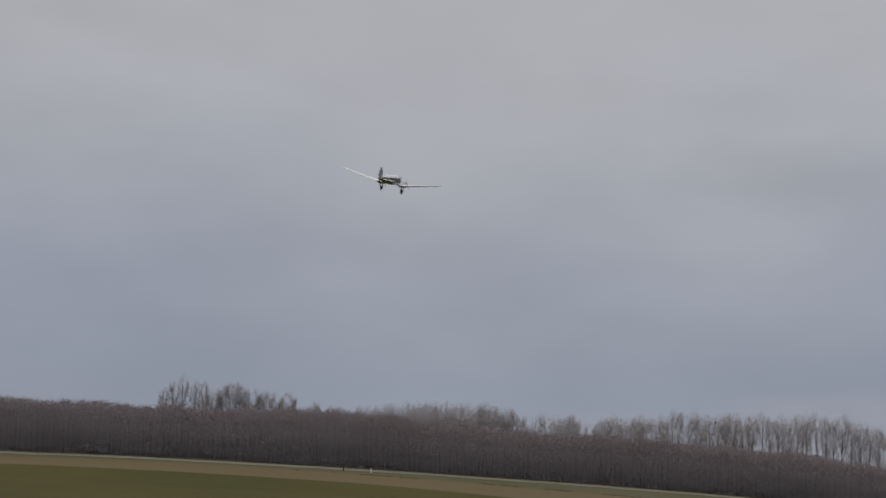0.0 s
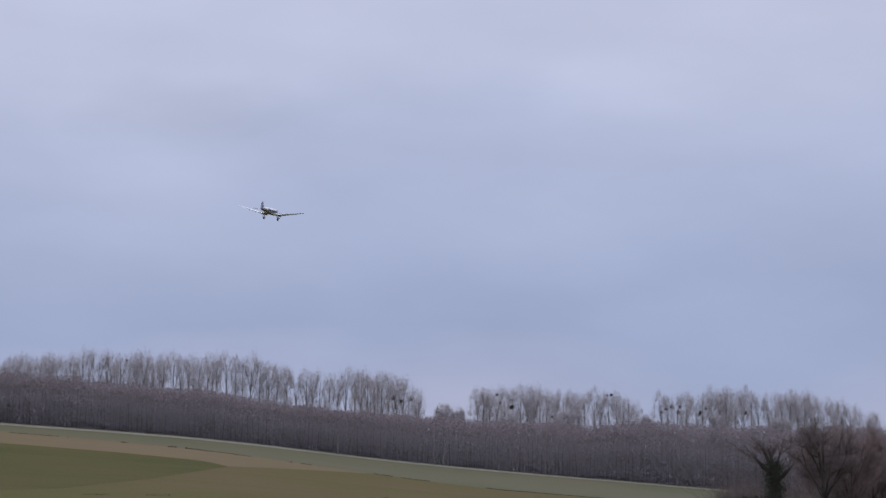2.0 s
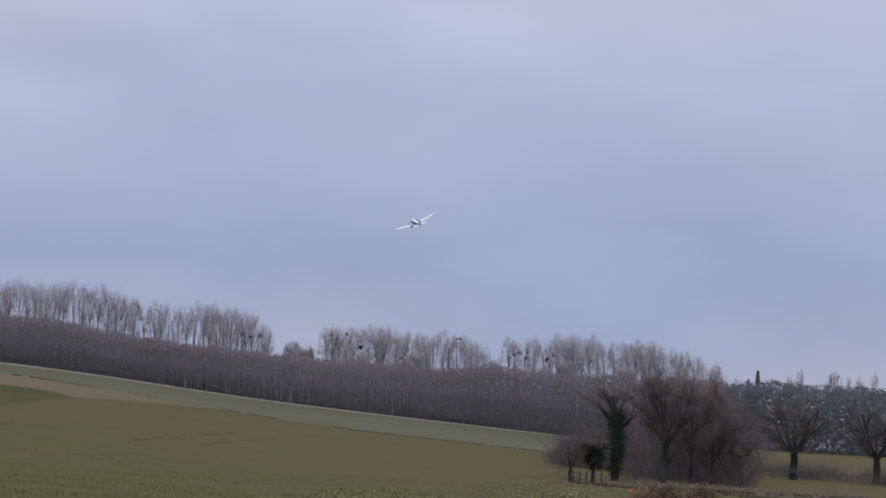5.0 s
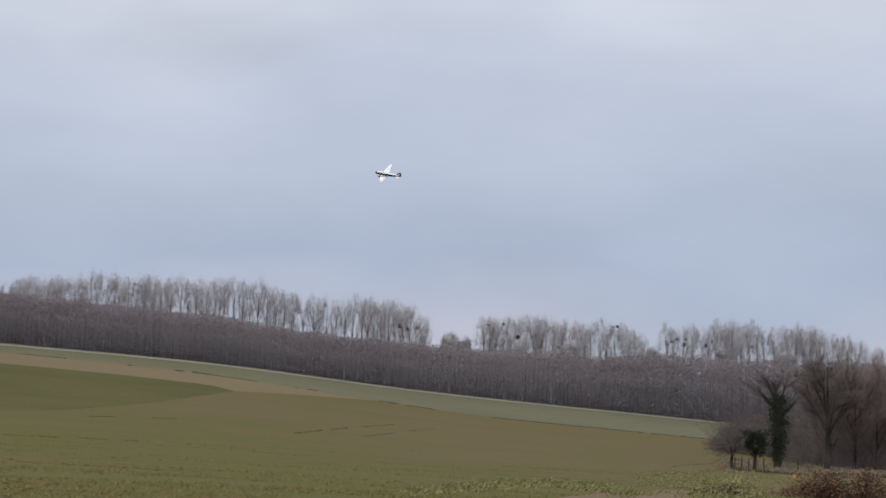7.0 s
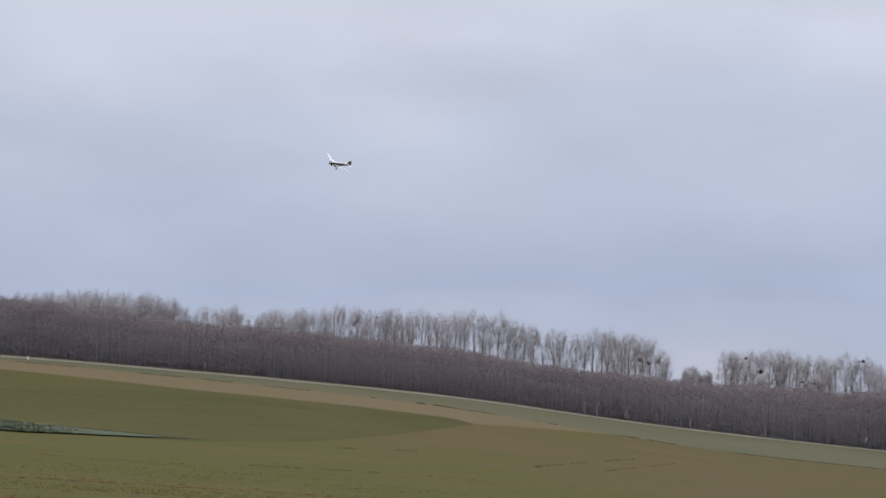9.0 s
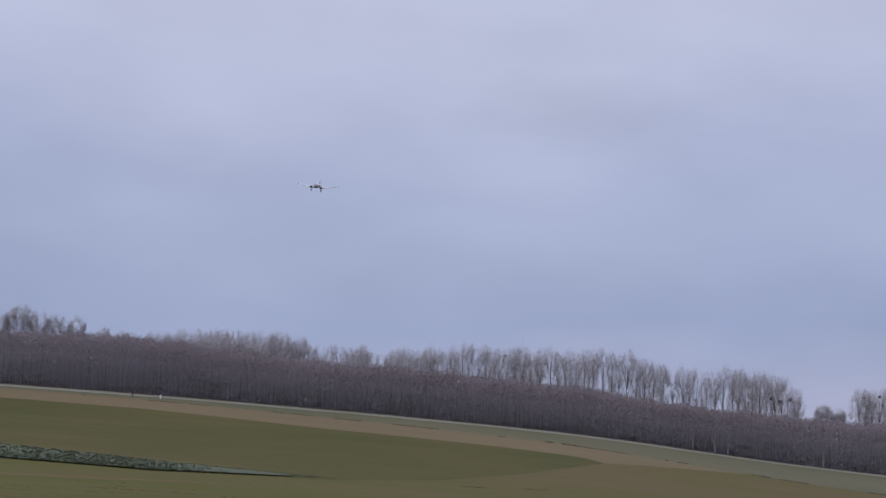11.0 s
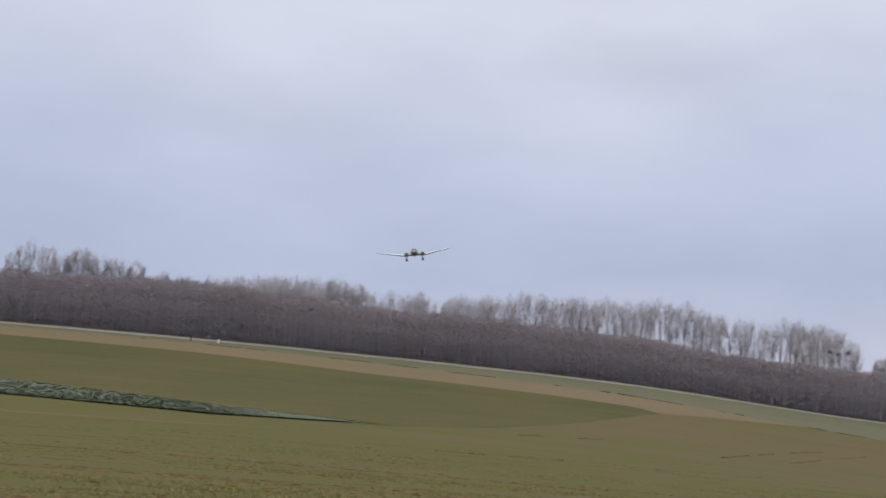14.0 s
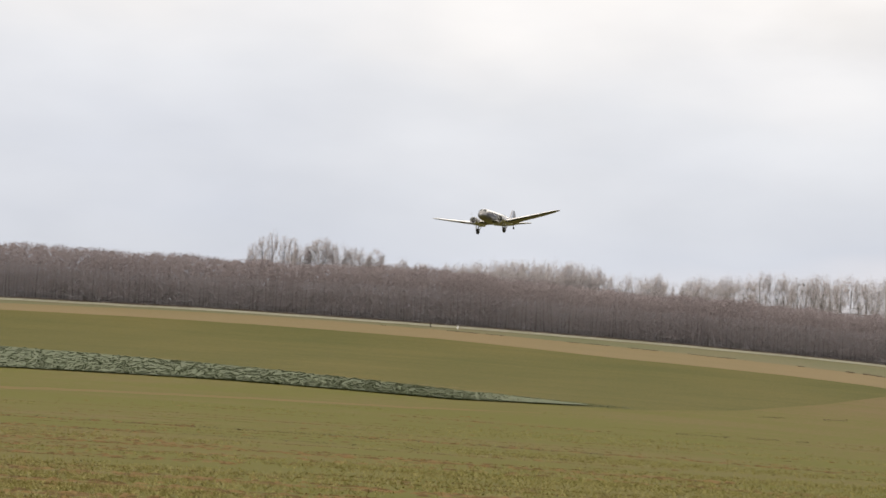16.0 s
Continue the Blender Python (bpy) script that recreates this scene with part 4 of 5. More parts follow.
# ---- marker posts at the headland ----
s = Shape()
v, f = loft([[(x * 0.11, y * 0.11, z) for x, y in ((-1, -1), (1, -1), (1, 1), (-1, 1))] for z in (-0.2, 0.62, 0.66)])
ob = part("marker_post", (v, f), POST_PAINT)
ob.matrix_basis = Matrix.Translation(at(-19.66, 321))
tagged(ob, "short white marker post at the field edge", "post")
s.stick((0, 0, -0.2), (0.05, 0, 0.6), 0.12, 0.1, 6)
s.stick((0.05, 0, 0.6), (0.08, 0, 0.7), 0.13, 0.09, 6)
ob = part("wooden_stake", s.data(), WOOD)
ob.matrix_basis = Matrix.Translation(at(-20.5, 322))
tagged(ob, "short dark wooden stake at the field edge", "post")
# fence posts by the corner trees
def fence_post(az, r, h):
    s = Shape()
    s.stick((0, 0, -0.2), (0.02, 0, h), 0.07, 0.06, 6)
    s.stick((0.02, 0, h), (0.02, 0, h + 0.05), 0.06, 0.02, 6)
    ob = part("fence_post", s.data(), WOOD)
    ob.matrix_basis = Matrix.Translation(at(az, r))
    tagged(ob, "weathered wooden fence post under the corner trees", "post", "fence posts at the field corner")
for az, r, h in ((8.95, 189, 1.1), (9.15, 190, 1.1), (9.35, 191, 1.0), (9.8, 192, 1.1), (10.8, 195, 1.1), (11.5, 197, 1.2), (12.4, 199, 1.1)):
    fence_post(az, r, h)

# ---- crops and rough growth ----
kale = Shape()
rng = random.Random(16)
for _ in range(6000):
    a = rng.uniform(-38, -14.3)
    r0 = float(np.interp(a, [q[0] for q in STRIP_NEAR], [q[1] for q in STRIP_NEAR]))
    r1 = float(np.interp(a, [q[0] for q in STRIP_FAR], [q[1] for q in STRIP_FAR]))
    thin = min(1.0, (-14.3 - a) / 5 + 0.12)
    if rng.random() > thin:
        continue
    r = r0 + (r1 - r0) * rng.random() ** 1.3
    base = at(a, r)
    small = min(1.0, 0.22 + (-14.3 - a) / 8)
    h = rng.uniform(0.14, 0.34) * small
    kale.stick(base - Vector((0, 0, 0.05)), base + Vector((0, 0, h * 0.6)), 0.03, 0.02, 3)
    for k in range(12):
        t = rng.uniform(0, 2 * math.pi)
        o = Vector((math.cos(t), math.sin(t), 0))
        p = base + Vector((rng.gauss(0, 0.12), rng.gauss(0, 0.12), h * rng.uniform(0.3, 0.8)))
        m = p + (o * rng.uniform(0.06, 0.16) + Vector((0, 0, rng.uniform(0.02, 0.07)))) * small
        e = m + (o * rng.uniform(0.06, 0.16) + Vector((0, 0, rng.uniform(-0.07, 0.02)))) * small
        w = Vector((-o.y, o.x, 0)) * rng.uniform(0.06, 0.12) * small
        kale.add([p, m + w, e, m - w], [(0, 1, 2), (0, 2, 3)])
tagged(part("kale_strip", kale.data(), KALE), "strip of tall blue-green fodder kale across the field", "crop", kind="stuff")

def furrowed(x, line, a, r):
    """Whether bare soil shows along this drill line."""
    return noise.noise((x * 0.028, line * 3.7, 8.0)) > -0.11 + 0.012 * (a + 26) + 0.0045 * (r - 70)


# wheel lines and washed-out furrows where the soil lies open, by drill line: how open each is
OPEN = {12: 0.8, 14: 1.0, 16: 0.9, 19: 1.0, 20: 0.6, 22: 0.5, 24: 1.0, 25: 0.5, 28: 0.7, 31: 0.6, 36: 0.35, 41: 0.35}
blades, clods = Shape(), Shape()
rng = random.Random(17)
for _ in range(120000):
    a = rng.uniform(-36, 6)
    r = 43 + 126 * rng.random() ** 1.25
    x, y = r * math.sin(radians(a)), r * math.cos(radians(a))
    row = y * 0.9976 + x * 0.07
    row = round(row / 0.9) * 0.9 + rng.gauss(0, 0.16)
    y = (row - x * 0.07) / 0.9976
    dens = noise.noise((x * 0.04, y * 0.12, 3.0))
    gap = abs(row / 3.3 - round(row / 3.3)) * 3.3
    open_line = OPEN.get(round(row / 3.3), 0.0)
    if gap < 0.3 + 0.8 * open_line and furrowed(x, round(row / 3.3), a, r) and rng.random() < 0.4 + 0.55 * open_line:
        continue
    # thinner towards the far end, where the blades merge with the sward
    if rng.random() < 0.52 - dens * 1.3 + 0.9 * max(0.0, (r - 80) / 85):
        continue
    z = ground(x, y)
    for _ in range(3):
        d = Vector((rng.gauss(0, 0.08), rng.gauss(0, 0.08), rng.uniform(0.04, 0.17)))
        p = Vector((x + rng.gauss(0, 0.05), y + rng.gauss(0, 0.05), z - 0.01))
        w = Vector((rng.uniform(0.007, 0.018), rng.uniform(-0.01, 0.01), 0))
        blades.add([p - w, p + w, p + d], [(0, 1, 2)])
for _ in range(70000):
    a = rng.uniform(-36, 8)
    r = 43 + 111 * rng.random() ** 1.3
    x, y = r * math.sin(radians(a)), r * math.cos(radians(a))
    line = round((y * 0.9976 + x * 0.07) / 3.4)
    row = line * 3.4 + rng.gauss(0, 0.22)
    y = (row - x * 0.07) / 0.9976
    if noise.noise((x * 0.09, line * 7.3, 5.0)) < 0.02 + 0.006 * (a + 22):
        continue
    c, q = Vector((x, y, ground(x, y))), rng.uniform(0.02, 0.07)
    v = [c + Vector((rng.uniform(-1, 1) * q * 1.6, rng.uniform(-1, 1) * q, -0.02)) for _ in range(3)] + [c + Vector((0, 0, q * 0.6))]
    clods.add(v, [(0, 1, 3), (1, 2, 3), (2, 0, 3)])
tagged(part("wheat_seedlings", blades.data(), SEEDLING), "young wheat seedlings in drill rows", "crop", kind="stuff")
tagged(part("soil_clods", clods.data(), CLOD), "reddish brown soil clods between the rows", "soil", kind="stuff")

# broken tufts along the old headland rut
rut = Shape()
rng = random.Random(19)
for _ in range(9000):
    a = rng.uniform(-22, 8.6)
    if noise.noise((a * 2.3, 9.0, 2.0)) < -0.25:
        continue
    if noise.noise((a * 0.55, 4.0, 2.0)) < 0.02 and not (-8.0 < a < -6.9 or 1.6 < a < 8.3):
        continue
    r = float(np.interp(a, [q[0] for q in GREEN_EDGE], [q[1] for q in GREEN_EDGE])) + rng.gauss(0, 0.5)
    base = at(a, r, -0.03)
    h = rng.uniform(0.03, 0.15) * (1.5 if -8.0 < a < -6.9 else 1.0)
    w = Vector((rng.uniform(0.03, 0.09), 0, 0))
    rut.add([base - w, base + w, base + Vector((rng.gauss(0, 0.05), rng.gauss(0, 0.05), h)), base + Vector((0, 0.08, 0))], [(0, 1, 2), (1, 3, 2), (3, 0, 2)])
tagged(part("headland_tufts", rut.data(), LITTER), "dark dead tufts along a rut at the headland", "grass", kind="stuff")

# greener grass and dry stalks scattered over the corner
turf, straw = Shape(), Shape()
rng = random.Random(23)
for _ in range(30000):
    a = rng.uniform(5.2, 22)
    r = rng.uniform(122, 216)
    edge = np.interp(a, (5.2, 7.2, 9, 14, 22), (140, 168, 184, 192, 200)) + rng.gauss(0, 5)
    lush = noise.noise((a * 0.8, r * 0.05, 6.0))
    dry = r > edge
    if dry and a < 8.7 or rng.random() > (0.45 + lush if not dry else 0.6) or r < 127 and a < 7.8:
        continue
    base = at(a, r, -0.02)
    for _ in range(3):
        h = rng.uniform(0.05, 0.2) * (1.5 if dry else 0.65)
        d = Vector((rng.gauss(0, 0.3), rng.gauss(0, 0.3), 1)) * h
        w = Vector((rng.uniform(0.03, 0.07), 0, 0))
        p = base + Vector((rng.gauss(0, 0.25), rng.gauss(0, 0.25), 0))
        (straw if dry else turf).add([p - w, p + w, p + d], [(0, 1, 2)])
tagged(part("corner_grass", turf.data(), GRASS), "green tufted grass at the field corner", "grass", kind="stuff")
tagged(part("dry_grass", straw.data(), STRAW), "dry beige grass under the corner trees", "grass", kind="stuff")

# broken furrows of reddish soil across the near field
furrow = Shape()
rng = random.Random(24)
for line, strong in [(n, OPEN.get(n, 0.0)) for n in range(9, 48) for _ in range(1 + round(4.5 * OPEN.get(n, 0.0)))]:
    x = -95.0
    while x < 30:
        step = rng.uniform(0.15, 0.7)
        y = (line * 3.3 - x * 0.07) / 0.9976 + rng.gauss(0, 0.2 + 0.8 * strong)
        a, r = math.degrees(math.atan2(x, y)), math.hypot(x, y)
        if -37 < a < 3 and 35 < r < 160 and furrowed(x, line, a, r) and rng.random() < 0.22 + 0.6 * strong:
            w, h = rng.uniform(0.08, 0.34) * rng.uniform(0.5, 1.2), rng.uniform(0.02, 0.065)
            x2 = x + step * 1.05
            y2 = y - (x2 - x) * 0.07
            v = [Vector((x, y - w, ground(x, y - w) - 0.01)), Vector((x, y + w, ground(x, y + w) - 0.01)), Vector((x2, y2 + w, ground(x2, y2 + w) - 0.01)), Vector((x2, y2 - w, ground(x2, y2 - w) - 0.01)),
                 Vector((x + step * 0.3, y, ground(x, y) + h)), Vector((x + step * 0.7, y2, ground(x2, y2) + h * rng.uniform(0.5, 1.2)))]
            furrow.add(v, [(0, 3, 5, 4), (1, 4, 5, 2), (0, 4, 1), (3, 2, 5)])
        x += step
tagged(part("furrow_ridges", furrow.data(), CLOD), "broken reddish brown furrows in the young wheat", "soil", kind="stuff")

# uncut grass bank and a bare track in the near corner
bank = Shape()
rng = random.Random(18)
for _ in range(20000):
    a = rng.uniform(-1.2, 18)
    edge = np.interp(a, (-3, -0.5, 3.5, 5.8, 18), (84, 100, 127, 116, 122))
    r = edge - abs(rng.gauss(0, 5))
    base = at(a, r)
    clump = noise.noise((a * 1.1, r * 0.16, 4.0))
    if 6.0 < a < 7.7 and rng.random() < 0.97 or rng.random() > 0.55 + clump * 1.4 or rng.random() > (a + 1.2) / 3:
        continue
    h = rng.uniform(0.10, 0.38) * (0.7 + 1.2 * abs(noise.noise((a * 1.5, r * 0.1, 0))))
    for _ in range(4):
        d = Vector((rng.gauss(0, 0.7), rng.gauss(0, 0.7), rng.uniform(0.6, 1))) * h
        w = Vector((rng.uniform(0.02, 0.05), rng.uniform(-0.02, 0.02), 0))
        p = base + Vector((rng.gauss(0, 0.15), rng.gauss(0, 0.15), -0.02))
        bank.add([p - w, p + w, p + d * 0.6 + w * 0.6 + Vector((d.x, d.y, 0)) * 0.2, p + d], [(0, 1, 2), (0, 2, 3)])
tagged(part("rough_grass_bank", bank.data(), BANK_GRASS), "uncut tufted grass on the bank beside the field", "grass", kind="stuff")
band("farm_track", [(3.6, 92), (5.4, 96), (6.4, 100), (6.9, 102), (7.6, 104)], [(3.6, 95), (5.4, 112), (6.4, 108), (6.9, 121), (7.6, 123)], TRACK, "bare sandy farm track leading to the trees", 0.04, category="track")


def bramble(name, az, r, wide, height, seed, label, count, leaf_mat, leaf_size=0.12, orange=False):
    """A tangle of arching canes with withered leaves, higher in uneven lumps."""
    rg = random.Random(seed)
    root = new(name)
    canes, leaf = Shape(), Shape()
    for _ in range(count):
        x = rg.uniform(-1, 1)
        lump = 0.55 + 0.9 * noise.noise((x * 2.6, seed * 1.7, 0.0))
        p = Vector((x * wide, rg.gauss(0, 0.5), -0.1))
        top = height * max(0.18, (1 - abs(x) ** 2.5) * (0.6 + lump)) * rg.uniform(0.35, 1.0)
        q = p + Vector((rg.gauss(0, 0.35), rg.gauss(0, 0.3), top))
        e = q + Vector((rg.gauss(0, 0.5), rg.gauss(0, 0.4), rg.uniform(-0.4, 0.35)))
        canes.stick(p, q, 0.014, 0.010, 3)
        canes.stick(q, e, 0.010, 0, 3)
        leaves(rg, leaf, q.lerp(e, rg.random()), (0.16, 0.16, 0.14), rg.randint(2, 9), leaf_size)
    part("cane_mass", canes.data(), BRAMBLE, root, "arching reddish brown canes")
    part("foliage", leaf.data(), leaf_mat, root, "withered leaves")
    if orange:
        bright = Shape()
        leaves(rg, bright, (-2.75, -0.6, height * 0.98), (0.04, 0.04, 0.07), 16, 0.11)
        bright.stick((-2.75, -0.6, 0.2), (-2.75, -0.6, height * 1.05), 0.012, 0.006, 4)
        part("orange_leaf_tuft", bright.data(), ORANGE_LEAF, root, "bright orange withered leaf tuft")
    root.matrix_basis = Matrix.Translation(at(az, r)) @ Matrix.Rotation(-radians(az), 4, "Z")
    return tagged(root, label, "bush")


bramble("bramble_heap", 12.05, 118, 3.9, 1.55, 71, "heap of dead reddish brown brambles beside the track", 1500, BRAMBLE, 0.13, True)
bramble("bramble_bush", 8.6, 116, 1.6, 0.95, 72, "low straggling bramble beside the track", 260, GRASS, 0.15)
bramble("bramble_bush", 15.6, 122, 3.0, 0.6, 73, "low straggling bramble beside the track", 420, BRAMBLE, 0.13)

# dark ruts, hedge feet and tussocks in the corner
rough = Shape()
rng = random.Random(20)
# the first two lines put drill-row shadow in as dark tufts
for near, count, high in (([(-36, 133.5), (-31, 124.9), (-26.5, 118.7), (-21, 112.9), (-15, 108.2)], 1500, 0.07), ([(-36, 120.6), (-31, 112.8), (-26.5, 107.2), (-21, 102.0), (-15, 97.7)], 1300, 0.06), ([(-4.34, 184), (-2.83, 206), (-1.36, 226)], 500, 0.09), ([(-2.3, 190), (-0.1, 227)], 300, 0.08), ([(-10.6, 187.5), (-7.9, 194)], 350, 0.08), ([(-13, 147), (-9, 148)], 350, 0.08), ([(8.8, 184), (11, 183), (14, 186), (19, 190)], 2200, 0.3),
                          ([(11.3, 190), (13, 193), (16, 201), (20, 206)], 1600, 0.4), ([(12.6, 168), (14.5, 172), (19, 178)], 1000, 0.25), ([(6.68, 149), (7.09, 179), (7.6, 189), (8.35, 198)], 420, 0.05), ([(7.3, 135), (7.52, 147), (7.85, 170), (8.77, 185)], 420, 0.05)):
    for _ in range(count):
        a = rng.uniform(near[0][0], near[-1][0])
        if noise.noise((a * 1.4, near[0][1], 1.0)) < -0.15 and near[0][1] not in (149, 135):
            continue
        base = at(a, float(np.interp(a, [q[0] for q in near], [q[1] for q in near])) + rng.gauss(0, 0.8), -0.02)
        h = rng.uniform(0.3, 1.2) * high
        w = Vector((rng.uniform(0.02, 0.07), 0, 0))
        rough.add([base - w, base + w, base + Vector((rng.gauss(0, 0.1), rng.gauss(0, 0.1), h)), base + Vector((0, 0.07, 0))], [(0, 1, 2), (1, 3, 2), (3, 0, 2)])
tagged(part("rut_and_shadow_tussocks", rough.data(), LITTER), "dark tussocks along ruts and hedge feet, and as drill-row shadow", "grass", kind="stuff")


# ---- the flying model: a twin-engined airliner of 2.9 m span ----
def ellipse(x, cz, ry, rz, n=20, flat=1.0):
    return [(x, ry * math.cos(2 * math.pi * i / n), cz + rz * math.sin(2 * math.pi * i / n) * (flat if math.sin(2 * math.pi * i / n) < 0 else 1)) for i in range(n)]


def section(le, y, z, chord, thick, n=9):
    """A wing section; le is the leading edge's x, the chord runs back."""
    up = [(le - chord * (1 - math.cos(math.pi * k / n)) / 2, y, z + thick * chord * (1.0 if k else 0) * (math.sin(math.pi * (k / n) ** 0.6))) for k in range(n + 1)]
    low = [(le - chord * (1 - math.cos(math.pi * k / n)) / 2, y, z - 0.6 * thick * chord * math.sin(math.pi * (k / n) ** 0.6)) for k in range(n - 1, 0, -1)]
    return up + low


plane = new("model_airliner")
tagged(plane, "silver twin-engined propeller model airliner flying with its wheels down", "model aircraft")
body = loft([ellipse(x, cz, ry, rz, 20) for x, cz, ry, rz in (
    (0.655, 0.075, 0.012, 0.012), (0.64, 0.078, 0.045, 0.045), (0.60, 0.082, 0.075, 0.075), (0.52, 0.088, 0.102, 0.10), (0.42, 0.094, 0.117, 0.122), (0.28, 0.098, 0.124, 0.130),
    (0.0, 0.098, 0.126, 0.132), (-0.3, 0.098, 0.123, 0.130), (-0.6, 0.108, 0.105, 0.112), (-0.85, 0.118, 0.078, 0.085), (-1.05, 0.126, 0.05, 0.058), (-1.2, 0.132, 0.025, 0.032), (-1.26, 0.134, 0.008, 0.01))])
fuselage = smooth(part("fuselage", body, BELLY, plane, "polished silver fuselage"))
roof = loft([[(x, 0.127 * s * math.sin(t), 0.098 + o + 0.136 * s * math.cos(t)) for t in [math.radians(-58 + 116 * i / 12) for i in range(13)]] for x, s, o in (
    (0.50, 0.80, -0.006), (0.42, 0.955, 0.0), (0.28, 1.0, 0.0), (0.0, 1.01, 0.0), (-0.3, 0.995, 0.0), (-0.6, 0.855, 0.010), (-0.85, 0.65, 0.020), (-1.05, 0.44, 0.028))], closed=False, caps=False)
smooth(part("roof_panel", roof, WHITE_PAINT, fuselage, "white painted cabin roof"))
for side in (1, -1):
    stripe = loft([[(x, side * (w * math.cos(t) + 0.003), 0.098 + o + h * math.sin(t)) for t in (math.radians(-4), math.radians(6), math.radians(17))] for x, w, h, o in (
        (0.52, 0.104, 0.104, -0.010), (0.42, 0.119, 0.124, -0.004), (0.28, 0.126, 0.132, 0), (0.0, 0.128, 0.134, 0), (-0.3, 0.125, 0.132, 0), (-0.6, 0.107, 0.114, 0.010), (-0.85, 0.080, 0.087, 0.02), (-1.05, 0.052, 0.06, 0.028))], closed=False, caps=False)
    smooth(part("cheat_line", stripe, NAVY, fuselage, "dark blue side stripe"))
    for k in range(7):
        x = 0.24 - 0.115 * k
        w = loft([[(x + dx, side * (yy + lift_), 0.148 + dz) for dx, dz, yy in ((-0.024, -0.018, 0.117), (0.024, -0.018, 0.117), (0.024, 0.02, 0.108), (-0.024, 0.02, 0.108))] for lift_ in (-0.01, 0.008)])
        part("cabin_window", w, GLASS, fuselage, "small dark cabin window")
    ws = loft([[(0.545 + d, side * (0.012 + d), 0.165 + d), (0.525 + d, side * (0.075 + d), 0.150 + d), (0.475 + d, side * (0.078 + d), 0.195 + d), (0.485 + d, side * (0.012 + d), 0.208 + d)] for d in (0.0, 0.006)])
    part("windscreen", ws, GLASS, fuselage, "dark cockpit glazing")
    # wing: level centre section, raised and swept outer panel with a rounded tip
    wing = loft([section(le, side * y, z, ch, th) for y, le, z, ch, th in (
        (0.05, 0.16, 0.0, 0.44, 0.085), (0.43, 0.16, 0.0, 0.44, 0.085), (0.75, 0.095, 0.058, 0.36, 0.08), (1.1, 0.02, 0.122, 0.265, 0.075), (1.32, -0.03, 0.165, 0.20, 0.065), (1.41, -0.065, 0.182, 0.145, 0.06), (1.45, -0.115, 0.192, 0.065, 0.05))])
    # upper and lower skin colours carry the sky light and the shade
    wg = smooth(part("wing", wing, (WHITE_PAINT, UNDERSIDE, EDGE_BLACK), plane, "long tapered wing, sky-bright white above and shaded dark below"))
    for face in wg.data.polygons:
        if len(face.vertices) == 4:
            ids = sorted({v % 18 for v in face.vertices})
            if ids in ([0, 17], [16, 17]):
                face.material_index = 2
            elif ids[0] >= 9:
                face.material_index = 1
    ail = loft([section(le, side * y, z, ch, 0.03, 5) for y, le, z, ch in ((0.80, -0.20, 0.064, 0.075), (1.10, -0.195, 0.120, 0.065), (1.33, -0.185, 0.164, 0.05))])
    part("aileron", ail, METAL_DULL, wg)
    nac = loft([[(x, side * 0.30 + ry * math.cos(2 * math.pi * i / 16), cz + ry * math.sin(2 * math.pi * i / 16)) for i in range(16)] for x, cz, ry in (
        (0.20, 0.02, 0.070), (0.10, 0.015, 0.075), (-0.08, 0.005, 0.068), (-0.24, 0.0, 0.045), (-0.34, 0.0, 0.012))])
    nacelle = smooth(part("engine_nacelle", nac, METAL, plane))
    cow = loft([[(x, side * 0.30 + ry * math.cos(2 * math.pi * i / 18), 0.02 + ry * math.sin(2 * math.pi * i / 18)) for i in range(18)] for x, ry in (
        (0.19, 0.074), (0.24, 0.080), (0.31, 0.079), (0.335, 0.070), (0.33, 0.058), (0.27, 0.052))])
    smooth(part("cowling", cow, METAL_DULL, nacelle, "dark round engine cowling"))
    core = loft([[(x, side * 0.30 + ry * math.cos(2 * math.pi * i / 14), 0.02 + ry * math.sin(2 * math.pi * i / 14)) for i in range(14)] for x, ry in ((0.26, 0.055), (0.285, 0.05), (0.30, 0.03))])
    part("engine", core, DARK, nacelle)
    # undercarriage
    leg = Shape()
    for dy in (-0.032, 0.032):
        leg.stick((0.10, side * 0.30 + dy, -0.03), (0.085, side * 0.30 + dy, -0.19), 0.011, 0.009, 6)
        leg.stick((-0.08, side * 0.30 + dy, -0.03), (0.08, side * 0.30 + dy, -0.17), 0.006, 0.006, 5)
    leg.stick((0.085, side * 0.30 - 0.04, -0.185), (0.085, side * 0.30 + 0.04, -0.185), 0.009, 0.009, 6)
    gear = part("landing_gear", leg.data(), METAL_DULL, plane, "pale landing gear legs")
    wheel = loft([[(0.085 + rr * math.cos(2 * math.pi * i / 18), side * 0.30 + yy, -0.185 + rr * math.sin(2 * math.pi * i / 18)) for i in range(18)] for yy, rr in ((-0.024, 0.03), (-0.024, 0.045), (-0.015, 0.058), (0.015, 0.058), (0.024, 0.045), (0.024, 0.03))])
    part("wheel", wheel, RUBBER, gear, "black tyre")
    stab = loft([section(le, side * y, 0.108, ch, 0.05, 6) for y, le, ch in ((0.01, -0.90, 0.28), (0.2, -0.945, 0.235), (0.37, -1.0, 0.17), (0.435, -1.05, 0.09))])
    # split like the wing: lit tone on top, shaded tone beneath
    tp = smooth(part("tailplane", stab, (WHITE_PAINT, UNDERSIDE), plane, "tailplane, sky-bright white above and shaded dark below"))
    for face in tp.data.polygons:
        if len(face.vertices) == 4 and sorted({v % 12 for v in face.vertices})[0] >= 6:
            face.material_index = 1
